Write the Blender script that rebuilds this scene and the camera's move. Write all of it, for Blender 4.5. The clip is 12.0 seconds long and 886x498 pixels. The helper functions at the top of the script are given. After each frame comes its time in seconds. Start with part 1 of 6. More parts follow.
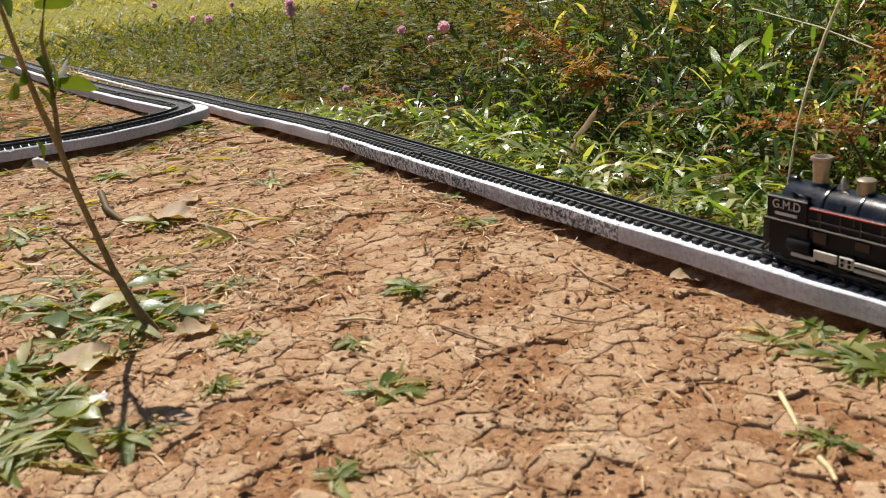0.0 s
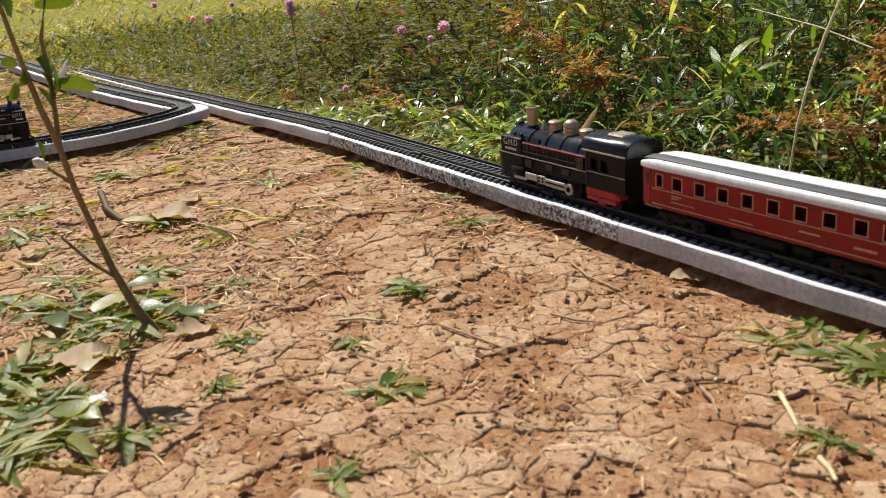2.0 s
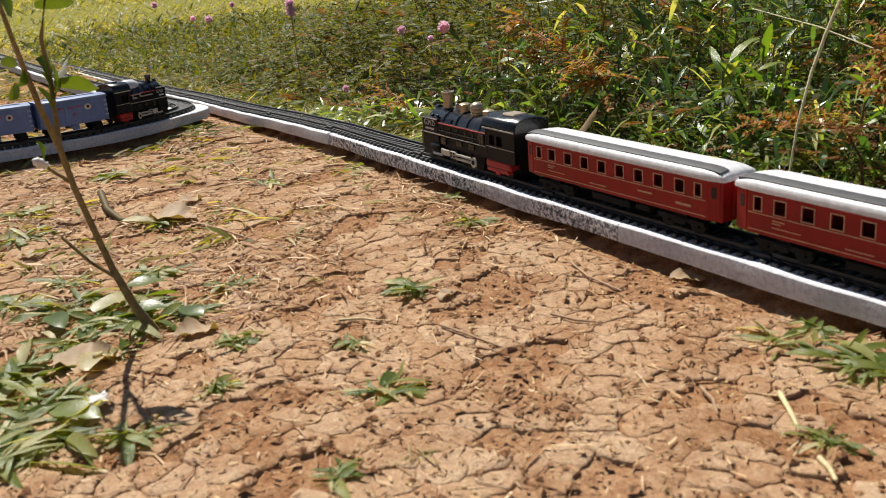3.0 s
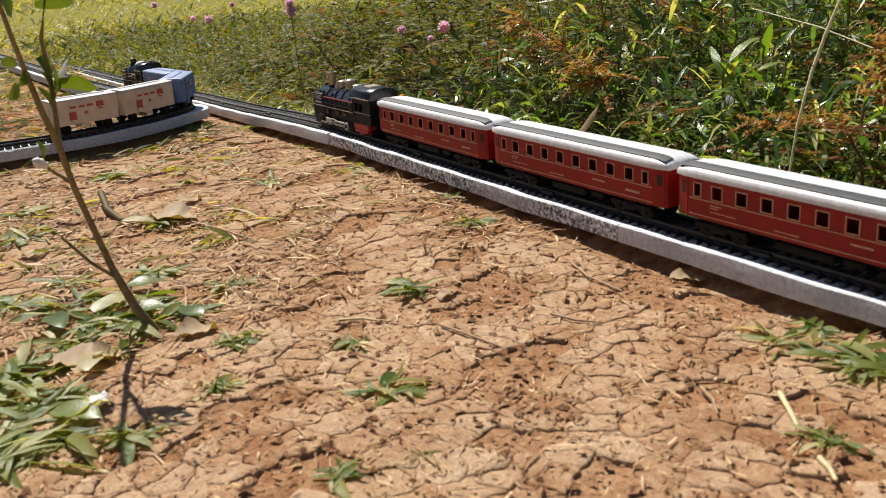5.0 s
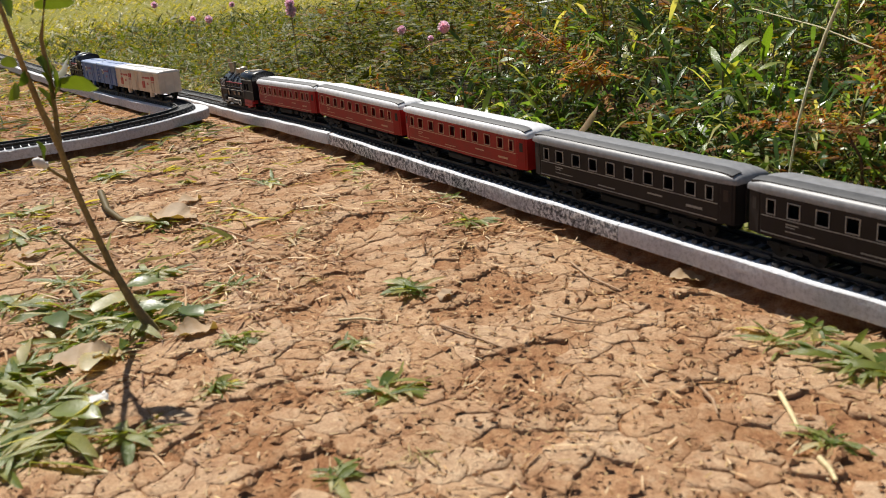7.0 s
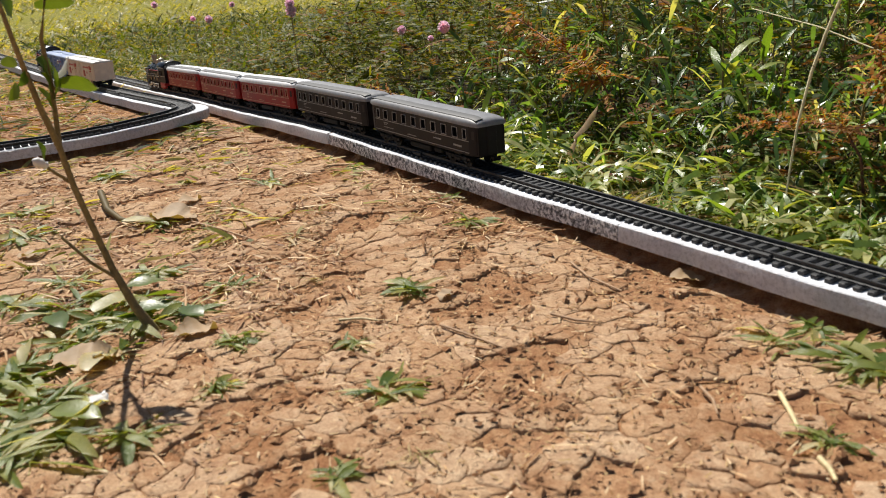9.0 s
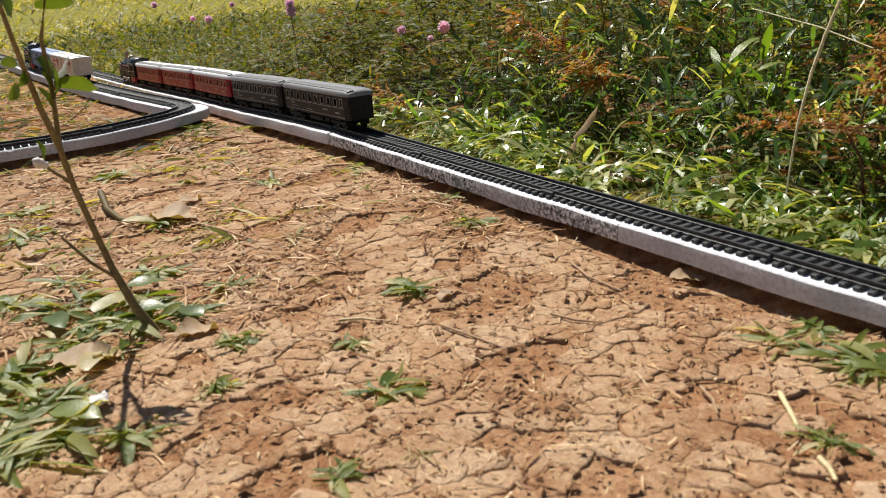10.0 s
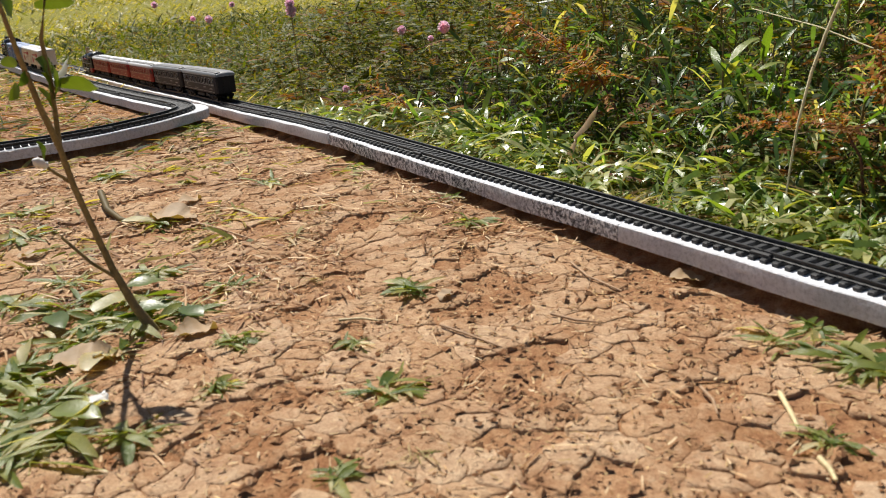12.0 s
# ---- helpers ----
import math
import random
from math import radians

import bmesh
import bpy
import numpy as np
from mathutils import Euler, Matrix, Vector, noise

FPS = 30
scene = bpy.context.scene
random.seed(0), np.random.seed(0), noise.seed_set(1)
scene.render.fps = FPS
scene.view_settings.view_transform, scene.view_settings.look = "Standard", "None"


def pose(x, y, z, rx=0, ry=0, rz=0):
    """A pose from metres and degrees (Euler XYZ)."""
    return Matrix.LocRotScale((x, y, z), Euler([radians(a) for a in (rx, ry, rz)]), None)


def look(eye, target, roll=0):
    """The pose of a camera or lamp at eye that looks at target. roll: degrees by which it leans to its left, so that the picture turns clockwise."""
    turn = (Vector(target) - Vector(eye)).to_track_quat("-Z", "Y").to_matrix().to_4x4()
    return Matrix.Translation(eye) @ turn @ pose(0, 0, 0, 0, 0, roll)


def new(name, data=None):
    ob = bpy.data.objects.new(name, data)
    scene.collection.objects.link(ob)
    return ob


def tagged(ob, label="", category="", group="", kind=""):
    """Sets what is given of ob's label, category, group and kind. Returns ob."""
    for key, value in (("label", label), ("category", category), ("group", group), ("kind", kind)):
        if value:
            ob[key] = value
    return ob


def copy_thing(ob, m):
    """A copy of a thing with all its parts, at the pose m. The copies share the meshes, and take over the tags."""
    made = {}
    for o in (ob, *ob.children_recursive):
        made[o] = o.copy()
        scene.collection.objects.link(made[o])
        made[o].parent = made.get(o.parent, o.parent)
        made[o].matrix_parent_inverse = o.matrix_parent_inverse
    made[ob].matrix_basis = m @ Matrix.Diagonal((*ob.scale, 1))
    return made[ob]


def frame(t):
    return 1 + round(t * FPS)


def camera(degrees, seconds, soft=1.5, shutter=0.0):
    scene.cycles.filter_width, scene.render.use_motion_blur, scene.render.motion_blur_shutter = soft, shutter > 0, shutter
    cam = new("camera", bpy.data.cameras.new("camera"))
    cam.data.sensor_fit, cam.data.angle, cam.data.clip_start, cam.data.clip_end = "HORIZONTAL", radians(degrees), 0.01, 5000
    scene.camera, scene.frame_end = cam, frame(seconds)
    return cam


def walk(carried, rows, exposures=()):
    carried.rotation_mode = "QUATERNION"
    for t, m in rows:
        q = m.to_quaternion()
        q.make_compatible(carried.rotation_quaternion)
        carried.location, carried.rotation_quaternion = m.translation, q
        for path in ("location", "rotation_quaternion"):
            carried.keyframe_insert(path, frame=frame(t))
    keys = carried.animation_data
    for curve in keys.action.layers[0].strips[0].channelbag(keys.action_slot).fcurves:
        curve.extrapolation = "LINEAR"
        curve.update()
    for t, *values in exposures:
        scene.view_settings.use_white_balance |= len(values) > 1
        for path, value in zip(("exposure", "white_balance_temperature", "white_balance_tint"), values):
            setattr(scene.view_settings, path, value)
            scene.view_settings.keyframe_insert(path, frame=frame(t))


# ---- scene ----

# camera: stands still, low over the soil, looking along the toy track
EYE = (0.0, -0.3445, 0.1667)
AIM = (EYE[0] - 0.83403, EYE[1] + 0.46075, EYE[2] - 0.30347)
cam = camera(49.9, 12.0, soft=1.0)
cam.data.dof.use_dof = True
cam.data.dof.focus_distance = 0.88
cam.data.dof.aperture_fstop = 30.0
walk(cam, [(0.0, look(EYE, AIM, -4.13)), (12.0, look(EYE, AIM, -4.13))])

# ---- world and sun ----
SUN_TO = Vector((-1.0, 0.012, 0.0)).normalized()
SUN_EL = radians(55)
sky_world = bpy.data.worlds.new("sky")
scene.world = sky_world
sky_world.use_nodes = True
wn = sky_world.node_tree
sky = wn.nodes.new("ShaderNodeTexSky")
sky.sky_type = "NISHITA"
sky.sun_disc = False
sky.sun_elevation = SUN_EL
sky.sun_rotation = math.atan2(SUN_TO.x, SUN_TO.y)
wn.links.new(sky.outputs[0], wn.nodes["Background"].inputs[0])
wn.nodes["Background"].inputs[1].default_value = 0.045
sun = new("sun", bpy.data.lights.new("sun", "SUN"))
sun.data.energy = 5.0
sun.data.angle = radians(0.6)
sun.data.color = (1.0, 0.95, 0.86)
sun_dir = Vector((SUN_TO.x * math.cos(SUN_EL), SUN_TO.y * math.cos(SUN_EL), math.sin(SUN_EL)))
sun.matrix_world = look(sun_dir * 8, (0, 0, 0))
scene.view_settings.exposure = 0.44

RNG = np.random.default_rng(7)


# ---- materials ----
def mat(name, rough=0.6, metal=0.0, spec=0.5):
    m = bpy.data.materials.new(name)
    m.use_nodes = True
    b = m.node_tree.nodes["Principled BSDF"]
    b.inputs["Roughness"].default_value = rough
    b.inputs["Metallic"].default_value = metal
    b.inputs["Specular IOR Level"].default_value = spec
    return m, m.node_tree, b


def node(nt, kind, **props):
    n = nt.nodes.new(kind)
    for k, v in props.items():
        if k == "scale":
            n.inputs["Scale"].default_value = v
        elif k == "detail":
            n.inputs["Detail"].default_value = v
        elif k == "rough":
            n.inputs["Roughness"].default_value = v
        elif k == "distortion":
            n.inputs["Distortion"].default_value = v
    return n


def ramp(nt, fac, stops):
    n = nt.nodes.new("ShaderNodeValToRGB")
    e = n.color_ramp.elements
    while len(e) < len(stops):
        e.new(0.5)
    for el, (p, c) in zip(e, stops):
        el.position = p
        el.color = (*c, 1)
    nt.links.new(fac, n.inputs[0])
    return n.outputs[0]


def mixed(nt, fac, a, b, blend="MIX"):
    n = nt.nodes.new("ShaderNodeMix")
    n.data_type = "RGBA"
    n.blend_type = blend
    for value, sock in ((fac, n.inputs[0]), (a, n.inputs[6]), (b, n.inputs[7])):
        if isinstance(value, (int, float)):
            sock.default_value = value
        elif isinstance(value, tuple):
            sock.default_value = (*value, 1)
        else:
            nt.links.new(value, sock)
    return n.outputs[2]


def bump(nt, bsdf, height, strength, dist):
    n = nt.nodes.new("ShaderNodeBump")
    n.inputs["Strength"].default_value = strength
    n.inputs["Distance"].default_value = dist
    nt.links.new(height, n.inputs["Height"])
    nt.links.new(n.outputs[0], bsdf.inputs["Normal"])


def coords(nt):
    return nt.nodes.new("ShaderNodeTexCoord").outputs["Object"]


def noise_of(nt, vec, scale, detail=5.0, rough=0.6):
    n = node(nt, "ShaderNodeTexNoise", scale=scale, detail=detail, rough=rough)
    nt.links.new(vec, n.inputs["Vector"])
    return n.outputs["Fac"]


def plate_material():
    """Sun-dried clay plate, paler than the loose soil; tone differs from plate to plate."""
    m, nt, b = mat("dried_clay_plate", 0.95, 0, 0.12)
    v = coords(nt)
    geo = nt.nodes.new("ShaderNodeNewGeometry")
    info = nt.nodes.new("ShaderNodeObjectInfo")
    pick = nt.nodes.new("ShaderNodeMath")
    pick.operation = "ADD"
    nt.links.new(geo.outputs["Random Per Island"], pick.inputs[0])
    nt.links.new(info.outputs["Random"], pick.inputs[1])
    half = nt.nodes.new("ShaderNodeMath")
    half.operation = "FRACT"
    nt.links.new(pick.outputs[0], half.inputs[0])
    tone = ramp(nt, half.outputs[0], [(0.0, (0.38, 0.225, 0.130)), (0.5, (0.45, 0.300, 0.190)), (1.0, (0.53, 0.385, 0.265))])
    big = noise_of(nt, v, 22, 4, 0.6)
    fine = noise_of(nt, v, 190, 6, 0.7)
    grit = noise_of(nt, v, 850, 4, 0.7)
    c = mixed(nt, 0.45, tone, ramp(nt, fine, [(0.30, (0.30, 0.140, 0.062)), (0.50, (0.47, 0.295, 0.16)), (0.70, (0.64, 0.48, 0.31))]))
    c = mixed(nt, 0.9, c, ramp(nt, big, [(0.34, (0.70, 0.56, 0.46)), (0.50, (1, 1, 1)), (0.72, (1.10, 1.12, 1.12))]), "MULTIPLY")
    c = mixed(nt, 0.7, c, ramp(nt, grit, [(0.35, (0.62, 0.52, 0.46)), (0.55, (1, 1, 1)), (0.75, (1.2, 1.15, 1.08))]), "MULTIPLY")
    nt.links.new(c, b.inputs["Base Color"])
    mixh = nt.nodes.new("ShaderNodeMath")
    mixh.operation = "MULTIPLY_ADD"
    mixh.inputs[1].default_value = 2.0
    nt.links.new(fine, mixh.inputs[0])
    nt.links.new(grit, mixh.inputs[2])
    bump(nt, b, mixh.outputs[0], 0.75, 0.0012)
    return m


def soil_material():
    m, nt, b = mat("red_clay", 0.95, 0, 0.15)
    v = coords(nt)
    big = noise_of(nt, v, 14, 4, 0.6)
    fine = noise_of(nt, v, 160, 6, 0.65)
    grit = noise_of(nt, v, 900, 4, 0.7)
    base = ramp(nt, big, [(0.30, (0.30, 0.138, 0.070)), (0.50, (0.45, 0.265, 0.152)), (0.70, (0.58, 0.40, 0.265))])
    dust = ramp(nt, fine, [(0.32, (0.25, 0.105, 0.045)), (0.50, (0.42, 0.245, 0.120)), (0.68, (0.60, 0.42, 0.245))])
    c = mixed(nt, 0.6, base, dust)
    c = mixed(nt, 1.0, c, (0.84, 0.78, 0.74), "MULTIPLY")
    sepx = nt.nodes.new("ShaderNodeSeparateXYZ")
    nt.links.new(v, sepx.inputs[0])
    far = nt.nodes.new("ShaderNodeMapRange")
    far.inputs["From Min"].default_value, far.inputs["From Max"].default_value = -1.4, -3.2
    nt.links.new(sepx.outputs[0], far.inputs["Value"])
    mossy = ramp(nt, fine, [(0.35, (0.11, 0.12, 0.012)), (0.65, (0.30, 0.27, 0.045))])
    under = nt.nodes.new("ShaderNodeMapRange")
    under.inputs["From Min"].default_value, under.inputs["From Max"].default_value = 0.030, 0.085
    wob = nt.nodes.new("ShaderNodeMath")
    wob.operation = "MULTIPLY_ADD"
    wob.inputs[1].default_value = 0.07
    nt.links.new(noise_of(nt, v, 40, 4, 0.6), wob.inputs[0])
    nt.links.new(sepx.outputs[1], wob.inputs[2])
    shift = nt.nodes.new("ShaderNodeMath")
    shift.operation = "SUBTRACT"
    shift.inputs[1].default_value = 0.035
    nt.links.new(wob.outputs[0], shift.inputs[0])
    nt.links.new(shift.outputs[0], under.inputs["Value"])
    # near-black brown ground beyond the track, blended in with rising y
    deep_brown = ramp(nt, fine, [(0.35, (0.020, 0.016, 0.009)), (0.55, (0.045, 0.038, 0.018)), (0.72, (0.11, 0.09, 0.045))])
    c = mixed(nt, under.outputs[0], c, deep_brown)
    c = mixed(nt, far.outputs[0], c, mossy)
    speck = ramp(nt, grit, [(0.35, (0.55, 0.45, 0.40)), (0.55, (1, 1, 1)), (0.75, (1.25, 1.2, 1.1))])
    c = mixed(nt, 0.8, c, speck, "MULTIPLY")
    nt.links.new(c, b.inputs["Base Color"])
    mixh = nt.nodes.new("ShaderNodeMath")
    mixh.operation = "ADD"
    nt.links.new(fine, mixh.inputs[0])
    nt.links.new(grit, mixh.inputs[1])
    bump(nt, b, mixh.outputs[0], 0.8, 0.0013)
    return m


def leaf_material(name, stops, trans=0.45, rough=0.42, spec=0.22, warmth=(1.9, 1.75, 0.5)):
    """Thin leaf: glossy skin over a translucent body; colour varies from leaf to leaf and along it."""
    m, nt, b = mat(name, rough, 0, spec)
    geo = nt.nodes.new("ShaderNodeNewGeometry")
    col = ramp(nt, geo.outputs["Random Per Island"], stops)
    v = coords(nt)
    patch = noise_of(nt, v, 60, 4, 0.6)
    var = ramp(nt, patch, [(0.3, (0.68, 0.66, 0.55)), (0.55, (1, 1, 1)), (0.75, (1.25, 1.18, 0.9))])
    col = mixed(nt, 1.0, col, var, "MULTIPLY")
    nt.links.new(col, b.inputs["Base Color"])
    fine = noise_of(nt, v, 700, 2, 0.5)
    bump(nt, b, fine, 0.25, 0.0006)
    tr = nt.nodes.new("ShaderNodeBsdfTranslucent")
    warm = mixed(nt, 1.0, col, warmth, "MULTIPLY")
    nt.links.new(warm, tr.inputs["Color"])
    mx = nt.nodes.new("ShaderNodeMixShader")
    mx.inputs[0].default_value = trans
    nt.links.new(b.outputs[0], mx.inputs[1])
    nt.links.new(tr.outputs[0], mx.inputs[2])
    nt.links.new(mx.outputs[0], nt.nodes["Material Output"].inputs[0])
    return m


def plastic(name, col, rough=0.4, wear=0.25, scale=90, spec=0.5):
    """Moulded toy plastic with dust and handling wear."""
    m, nt, b = mat(name, rough, 0, spec)
    v = coords(nt)
    n1 = noise_of(nt, v, scale, 5, 0.65)
    n2 = noise_of(nt, v, scale * 9, 3, 0.6)
    lo = tuple(x * (1 - wear) for x in col)
    hi = tuple(min(1, x * (1 + wear) + 0.012 * wear) for x in col)
    c = ramp(nt, n1, [(0.3, lo), (0.55, col), (0.75, hi)])
    nt.links.new(c, b.inputs["Base Color"])
    r = nt.nodes.new("ShaderNodeMapRange")
    r.inputs["To Min"].default_value = max(0.05, rough - 0.12)
    r.inputs["To Max"].default_value = min(1, rough + 0.2)
    nt.links.new(n1, r.inputs["Value"])
    nt.links.new(r.outputs[0], b.inputs["Roughness"])
    bump(nt, b, n2, 0.12, 0.0003)
    return m


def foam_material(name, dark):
    """Expanded polystyrene: white beads, dirt rubbed into the cut faces, shade of the sides painted in grey."""
    m, nt, b = mat(name, 0.85, 0, 0.3)
    v = coords(nt)
    vor = node(nt, "ShaderNodeTexVoronoi", scale=420)
    nt.links.new(v, vor.inputs["Vector"])
    bead = vor.outputs["Distance"]
    pits = noise_of(nt, v, 420, 5, 0.75)
    stain = noise_of(nt, v, 16, 4, 0.6)
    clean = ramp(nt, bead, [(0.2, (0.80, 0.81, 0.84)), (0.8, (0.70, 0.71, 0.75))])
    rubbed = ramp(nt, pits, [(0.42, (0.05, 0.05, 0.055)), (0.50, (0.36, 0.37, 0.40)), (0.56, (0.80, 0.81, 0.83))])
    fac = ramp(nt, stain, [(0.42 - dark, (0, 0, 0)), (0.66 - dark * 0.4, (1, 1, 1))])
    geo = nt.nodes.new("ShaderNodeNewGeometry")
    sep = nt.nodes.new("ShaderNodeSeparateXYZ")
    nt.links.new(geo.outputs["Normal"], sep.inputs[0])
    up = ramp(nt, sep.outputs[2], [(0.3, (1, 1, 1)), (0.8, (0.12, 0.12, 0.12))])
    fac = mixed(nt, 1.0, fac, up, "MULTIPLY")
    # shade of the upright faces, put into the colour by the normal
    side_shade = ramp(nt, stain, [(0.3, (0.52, 0.53, 0.57)), (0.7, (0.66, 0.67, 0.72))])
    side_shade = mixed(nt, 0.75, side_shade, ramp(nt, pits, [(0.36, (0.62, 0.62, 0.64)), (0.5, (1, 1, 1)), (0.66, (1.15, 1.15, 1.15))]), "MULTIPLY")
    clean = mixed(nt, up, clean, side_shade)
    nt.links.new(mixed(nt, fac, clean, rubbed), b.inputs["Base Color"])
    bump(nt, b, pits, 0.9, 0.0010)
    return m


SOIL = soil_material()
PLATE = plate_material()
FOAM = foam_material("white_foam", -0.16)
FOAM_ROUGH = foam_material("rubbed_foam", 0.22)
TRACK_BLACK = plastic("black_track_plastic", (0.018, 0.018, 0.020), 0.60, 0.5, 200, 0.6)
RAIL_BLACK = plastic("black_rail_plastic", (0.014, 0.014, 0.016), 0.48, 0.4, 200, 0.6)
LOCO_BLACK = plastic("black_loco_plastic", (0.005, 0.006, 0.011), 0.20, 0.4, 120)
LOCO_SIDE = plastic("blue_black_plastic", (0.0045, 0.0045, 0.008), 0.45, 0.4, 120, 0.22)
LOCO_RED = plastic("red_loco_plastic", (0.42, 0.018, 0.02), 0.4)
COACH_RED = plastic("red_coach_plastic", (0.29, 0.010, 0.010), 0.42, 0.25, 90, 0.3)
COACH_DARK = plastic("dark_brown_grey_plastic", (0.017, 0.014, 0.015), 0.5, 0.3, 90, 0.2)
ROOF_SILVER = plastic("silver_roof_paint", (0.66, 0.66, 0.68), 0.42, 0.2, 300)
ROOF_GREY = plastic("grey_roof_paint", (0.21, 0.21, 0.22), 0.42, 0.25, 300)
STRIPE_GREY = plastic("dark_grey_stripe_paint", (0.05, 0.05, 0.053), 0.5, 0.3, 300)
CREAM_LINE = plastic("cream_line_paint", (0.55, 0.32, 0.20), 0.5, 0.3, 400)
GREY_LINE = plastic("pale_grey_line_paint", (0.31, 0.30, 0.28), 0.5, 0.3, 400)
BLUE_BOX = plastic("blue_wagon_plastic", (0.12, 0.20, 0.43), 0.42, 0.2)
CREAM_BOX = plastic("cream_wagon_plastic", (0.74, 0.61, 0.47), 0.45, 0.15)
PALE_ROOF = plastic("pale_wagon_roof", (0.56, 0.54, 0.52), 0.45, 0.15)
BLUE_ROOF = plastic("blue_grey_wagon_roof", (0.22, 0.28, 0.44), 0.4, 0.15)
METAL_TAN = plastic("champagne_plating", (0.46, 0.38, 0.28), 0.3, 0.2, 200)
METAL_TAN.node_tree.nodes["Principled BSDF"].inputs["Metallic"].default_value = 0.55
ROD_GREY = plastic("grey_rod_plating", (0.50, 0.48, 0.42), 0.35, 0.2, 200)
CHASSIS = plastic("black_chassis_plastic", (0.004, 0.004, 0.004), 0.6, 0.4, 90, 0.2)
RED_MARK = plastic("red_print", (0.54, 0.09, 0.07), 0.5, 0.2)
WHITE_MARK = plastic("white_print", (0.62, 0.60, 0.58), 0.5, 0.2)
DARK_IN = plastic("dark_interior", (0.02, 0.012, 0.010), 0.6, 0.2)


# ---- mesh tools ----
class Shape:
    """Gathers simple solids into one mesh."""

    def __init__(self):
        self.v, self.f = [], []

    def add(self, verts, faces, m=None):
        k = len(self.v)
        self.v += [tuple(m @ Vector(p)) if m else tuple(p) for p in verts]
        self.f += [tuple(i + k for i in f) for f in faces]
        return self

    def box(self, x0, x1, y0, y1, z0, z1, c=0.0, m=None):
        """A box; c cuts its upright and top edges."""
        if c <= 0:
            vs = [(x, y, z) for z in (z0, z1) for y in (y0, y1) for x in (x0, x1)]
            return self.add(vs, [(0, 2, 3, 1), (4, 5, 7, 6), (0, 1, 5, 4), (2, 6, 7, 3), (0, 4, 6, 2), (1, 3, 7, 5)], m)
        ring = [(x0 + c, y0), (x1 - c, y0), (x1, y0 + c), (x1, y1 - c), (x1 - c, y1), (x0 + c, y1), (x0, y1 - c), (x0, y0 + c)]
        inner = [(min(max(x, x0 + c), x1 - c), min(max(y, y0 + c), y1 - c)) for x, y in ring]
        vs = [(x, y, z0) for x, y in ring] + [(x, y, z1 - c) for x, y in ring] + [(x, y, z1) for x, y in inner]
        fs = [tuple(range(7, -1, -1)), tuple(range(16, 24))]
        for r in (0, 8):
            fs += [(r + i, r + (i + 1) % 8, r + 8 + (i + 1) % 8, r + 8 + i) for i in range(8)]
        return self.add(vs, fs, m)

    def lathe(self, prof, n=16, m=None):
        """prof: (radius, height) from bottom to top, turned about z."""
        vs, fs = [], []
        for r, z in prof:
            vs += [(r * math.cos(2 * math.pi * i / n), r * math.sin(2 * math.pi * i / n), z) for i in range(n)]
        for k in range(len(prof) - 1):
            fs += [(k * n + i, k * n + (i + 1) % n, (k + 1) * n + (i + 1) % n, (k + 1) * n + i) for i in range(n)]
        fs += [tuple(range(n - 1, -1, -1)), tuple(range((len(prof) - 1) * n, len(prof) * n))]
        return self.add(vs, fs, m)

    def loft(self, rings, caps=True):
        n, vs, fs = len(rings[0]), [p for r in rings for p in r], []
        for k in range(len(rings) - 1):
            fs += [(k * n + i, k * n + (i + 1) % n, (k + 1) * n + (i + 1) % n, (k + 1) * n + i) for i in range(n)]
        if caps:
            fs += [tuple(range(n - 1, -1, -1)), tuple(range((len(rings) - 1) * n, len(rings) * n))]
        return self.add(vs, fs)

    def tube(self, pts, radii, n=7):
        rings = []
        for i, p in enumerate(pts):
            d = (Vector(pts[min(i + 1, len(pts) - 1)]) - Vector(pts[max(i - 1, 0)])).normalized()
            a = d.cross(Vector((0.3, 0.2, 1))).normalized()
            b = d.cross(a)
            r = radii[i]
            rings.append([tuple(Vector(p) + r * (math.cos(2 * math.pi * k / n) * a + math.sin(2 * math.pi * k / n) * b)) for k in range(n)])
        return self.loft(rings)


def linked(name, me, parent=None, label=""):
    ob = new(name, me)
    if parent:
        ob.parent = parent
    if label:
        ob["label"] = label
    return ob


def part(name, shape, material, parent=None, label="", smooth=0):
    """One mesh object out of a Shape; smooth: degrees under which edges are shaded round."""
    me = bpy.data.meshes.new(name)
    me.from_pydata(shape.v, [], shape.f)
    me.materials.append(material)
    bm = bmesh.new()
    bm.from_mesh(me)
    bmesh.ops.recalc_face_normals(bm, faces=bm.faces[:])
    if smooth:
        for f in bm.faces:
            f.smooth = True
        for e in bm.edges:
            e.smooth = len(e.link_faces) == 2 and e.calc_face_angle(0) < radians(smooth)
    bm.to_mesh(me)
    bm.free()
    return linked(name, me, parent, label)


def base(name, label, category, group="", kind="", at=(0, 0, 0)):
    ob = new(name)
    ob.empty_display_size = 0.01
    ob.location = at
    return tagged(ob, label, category, group, kind)


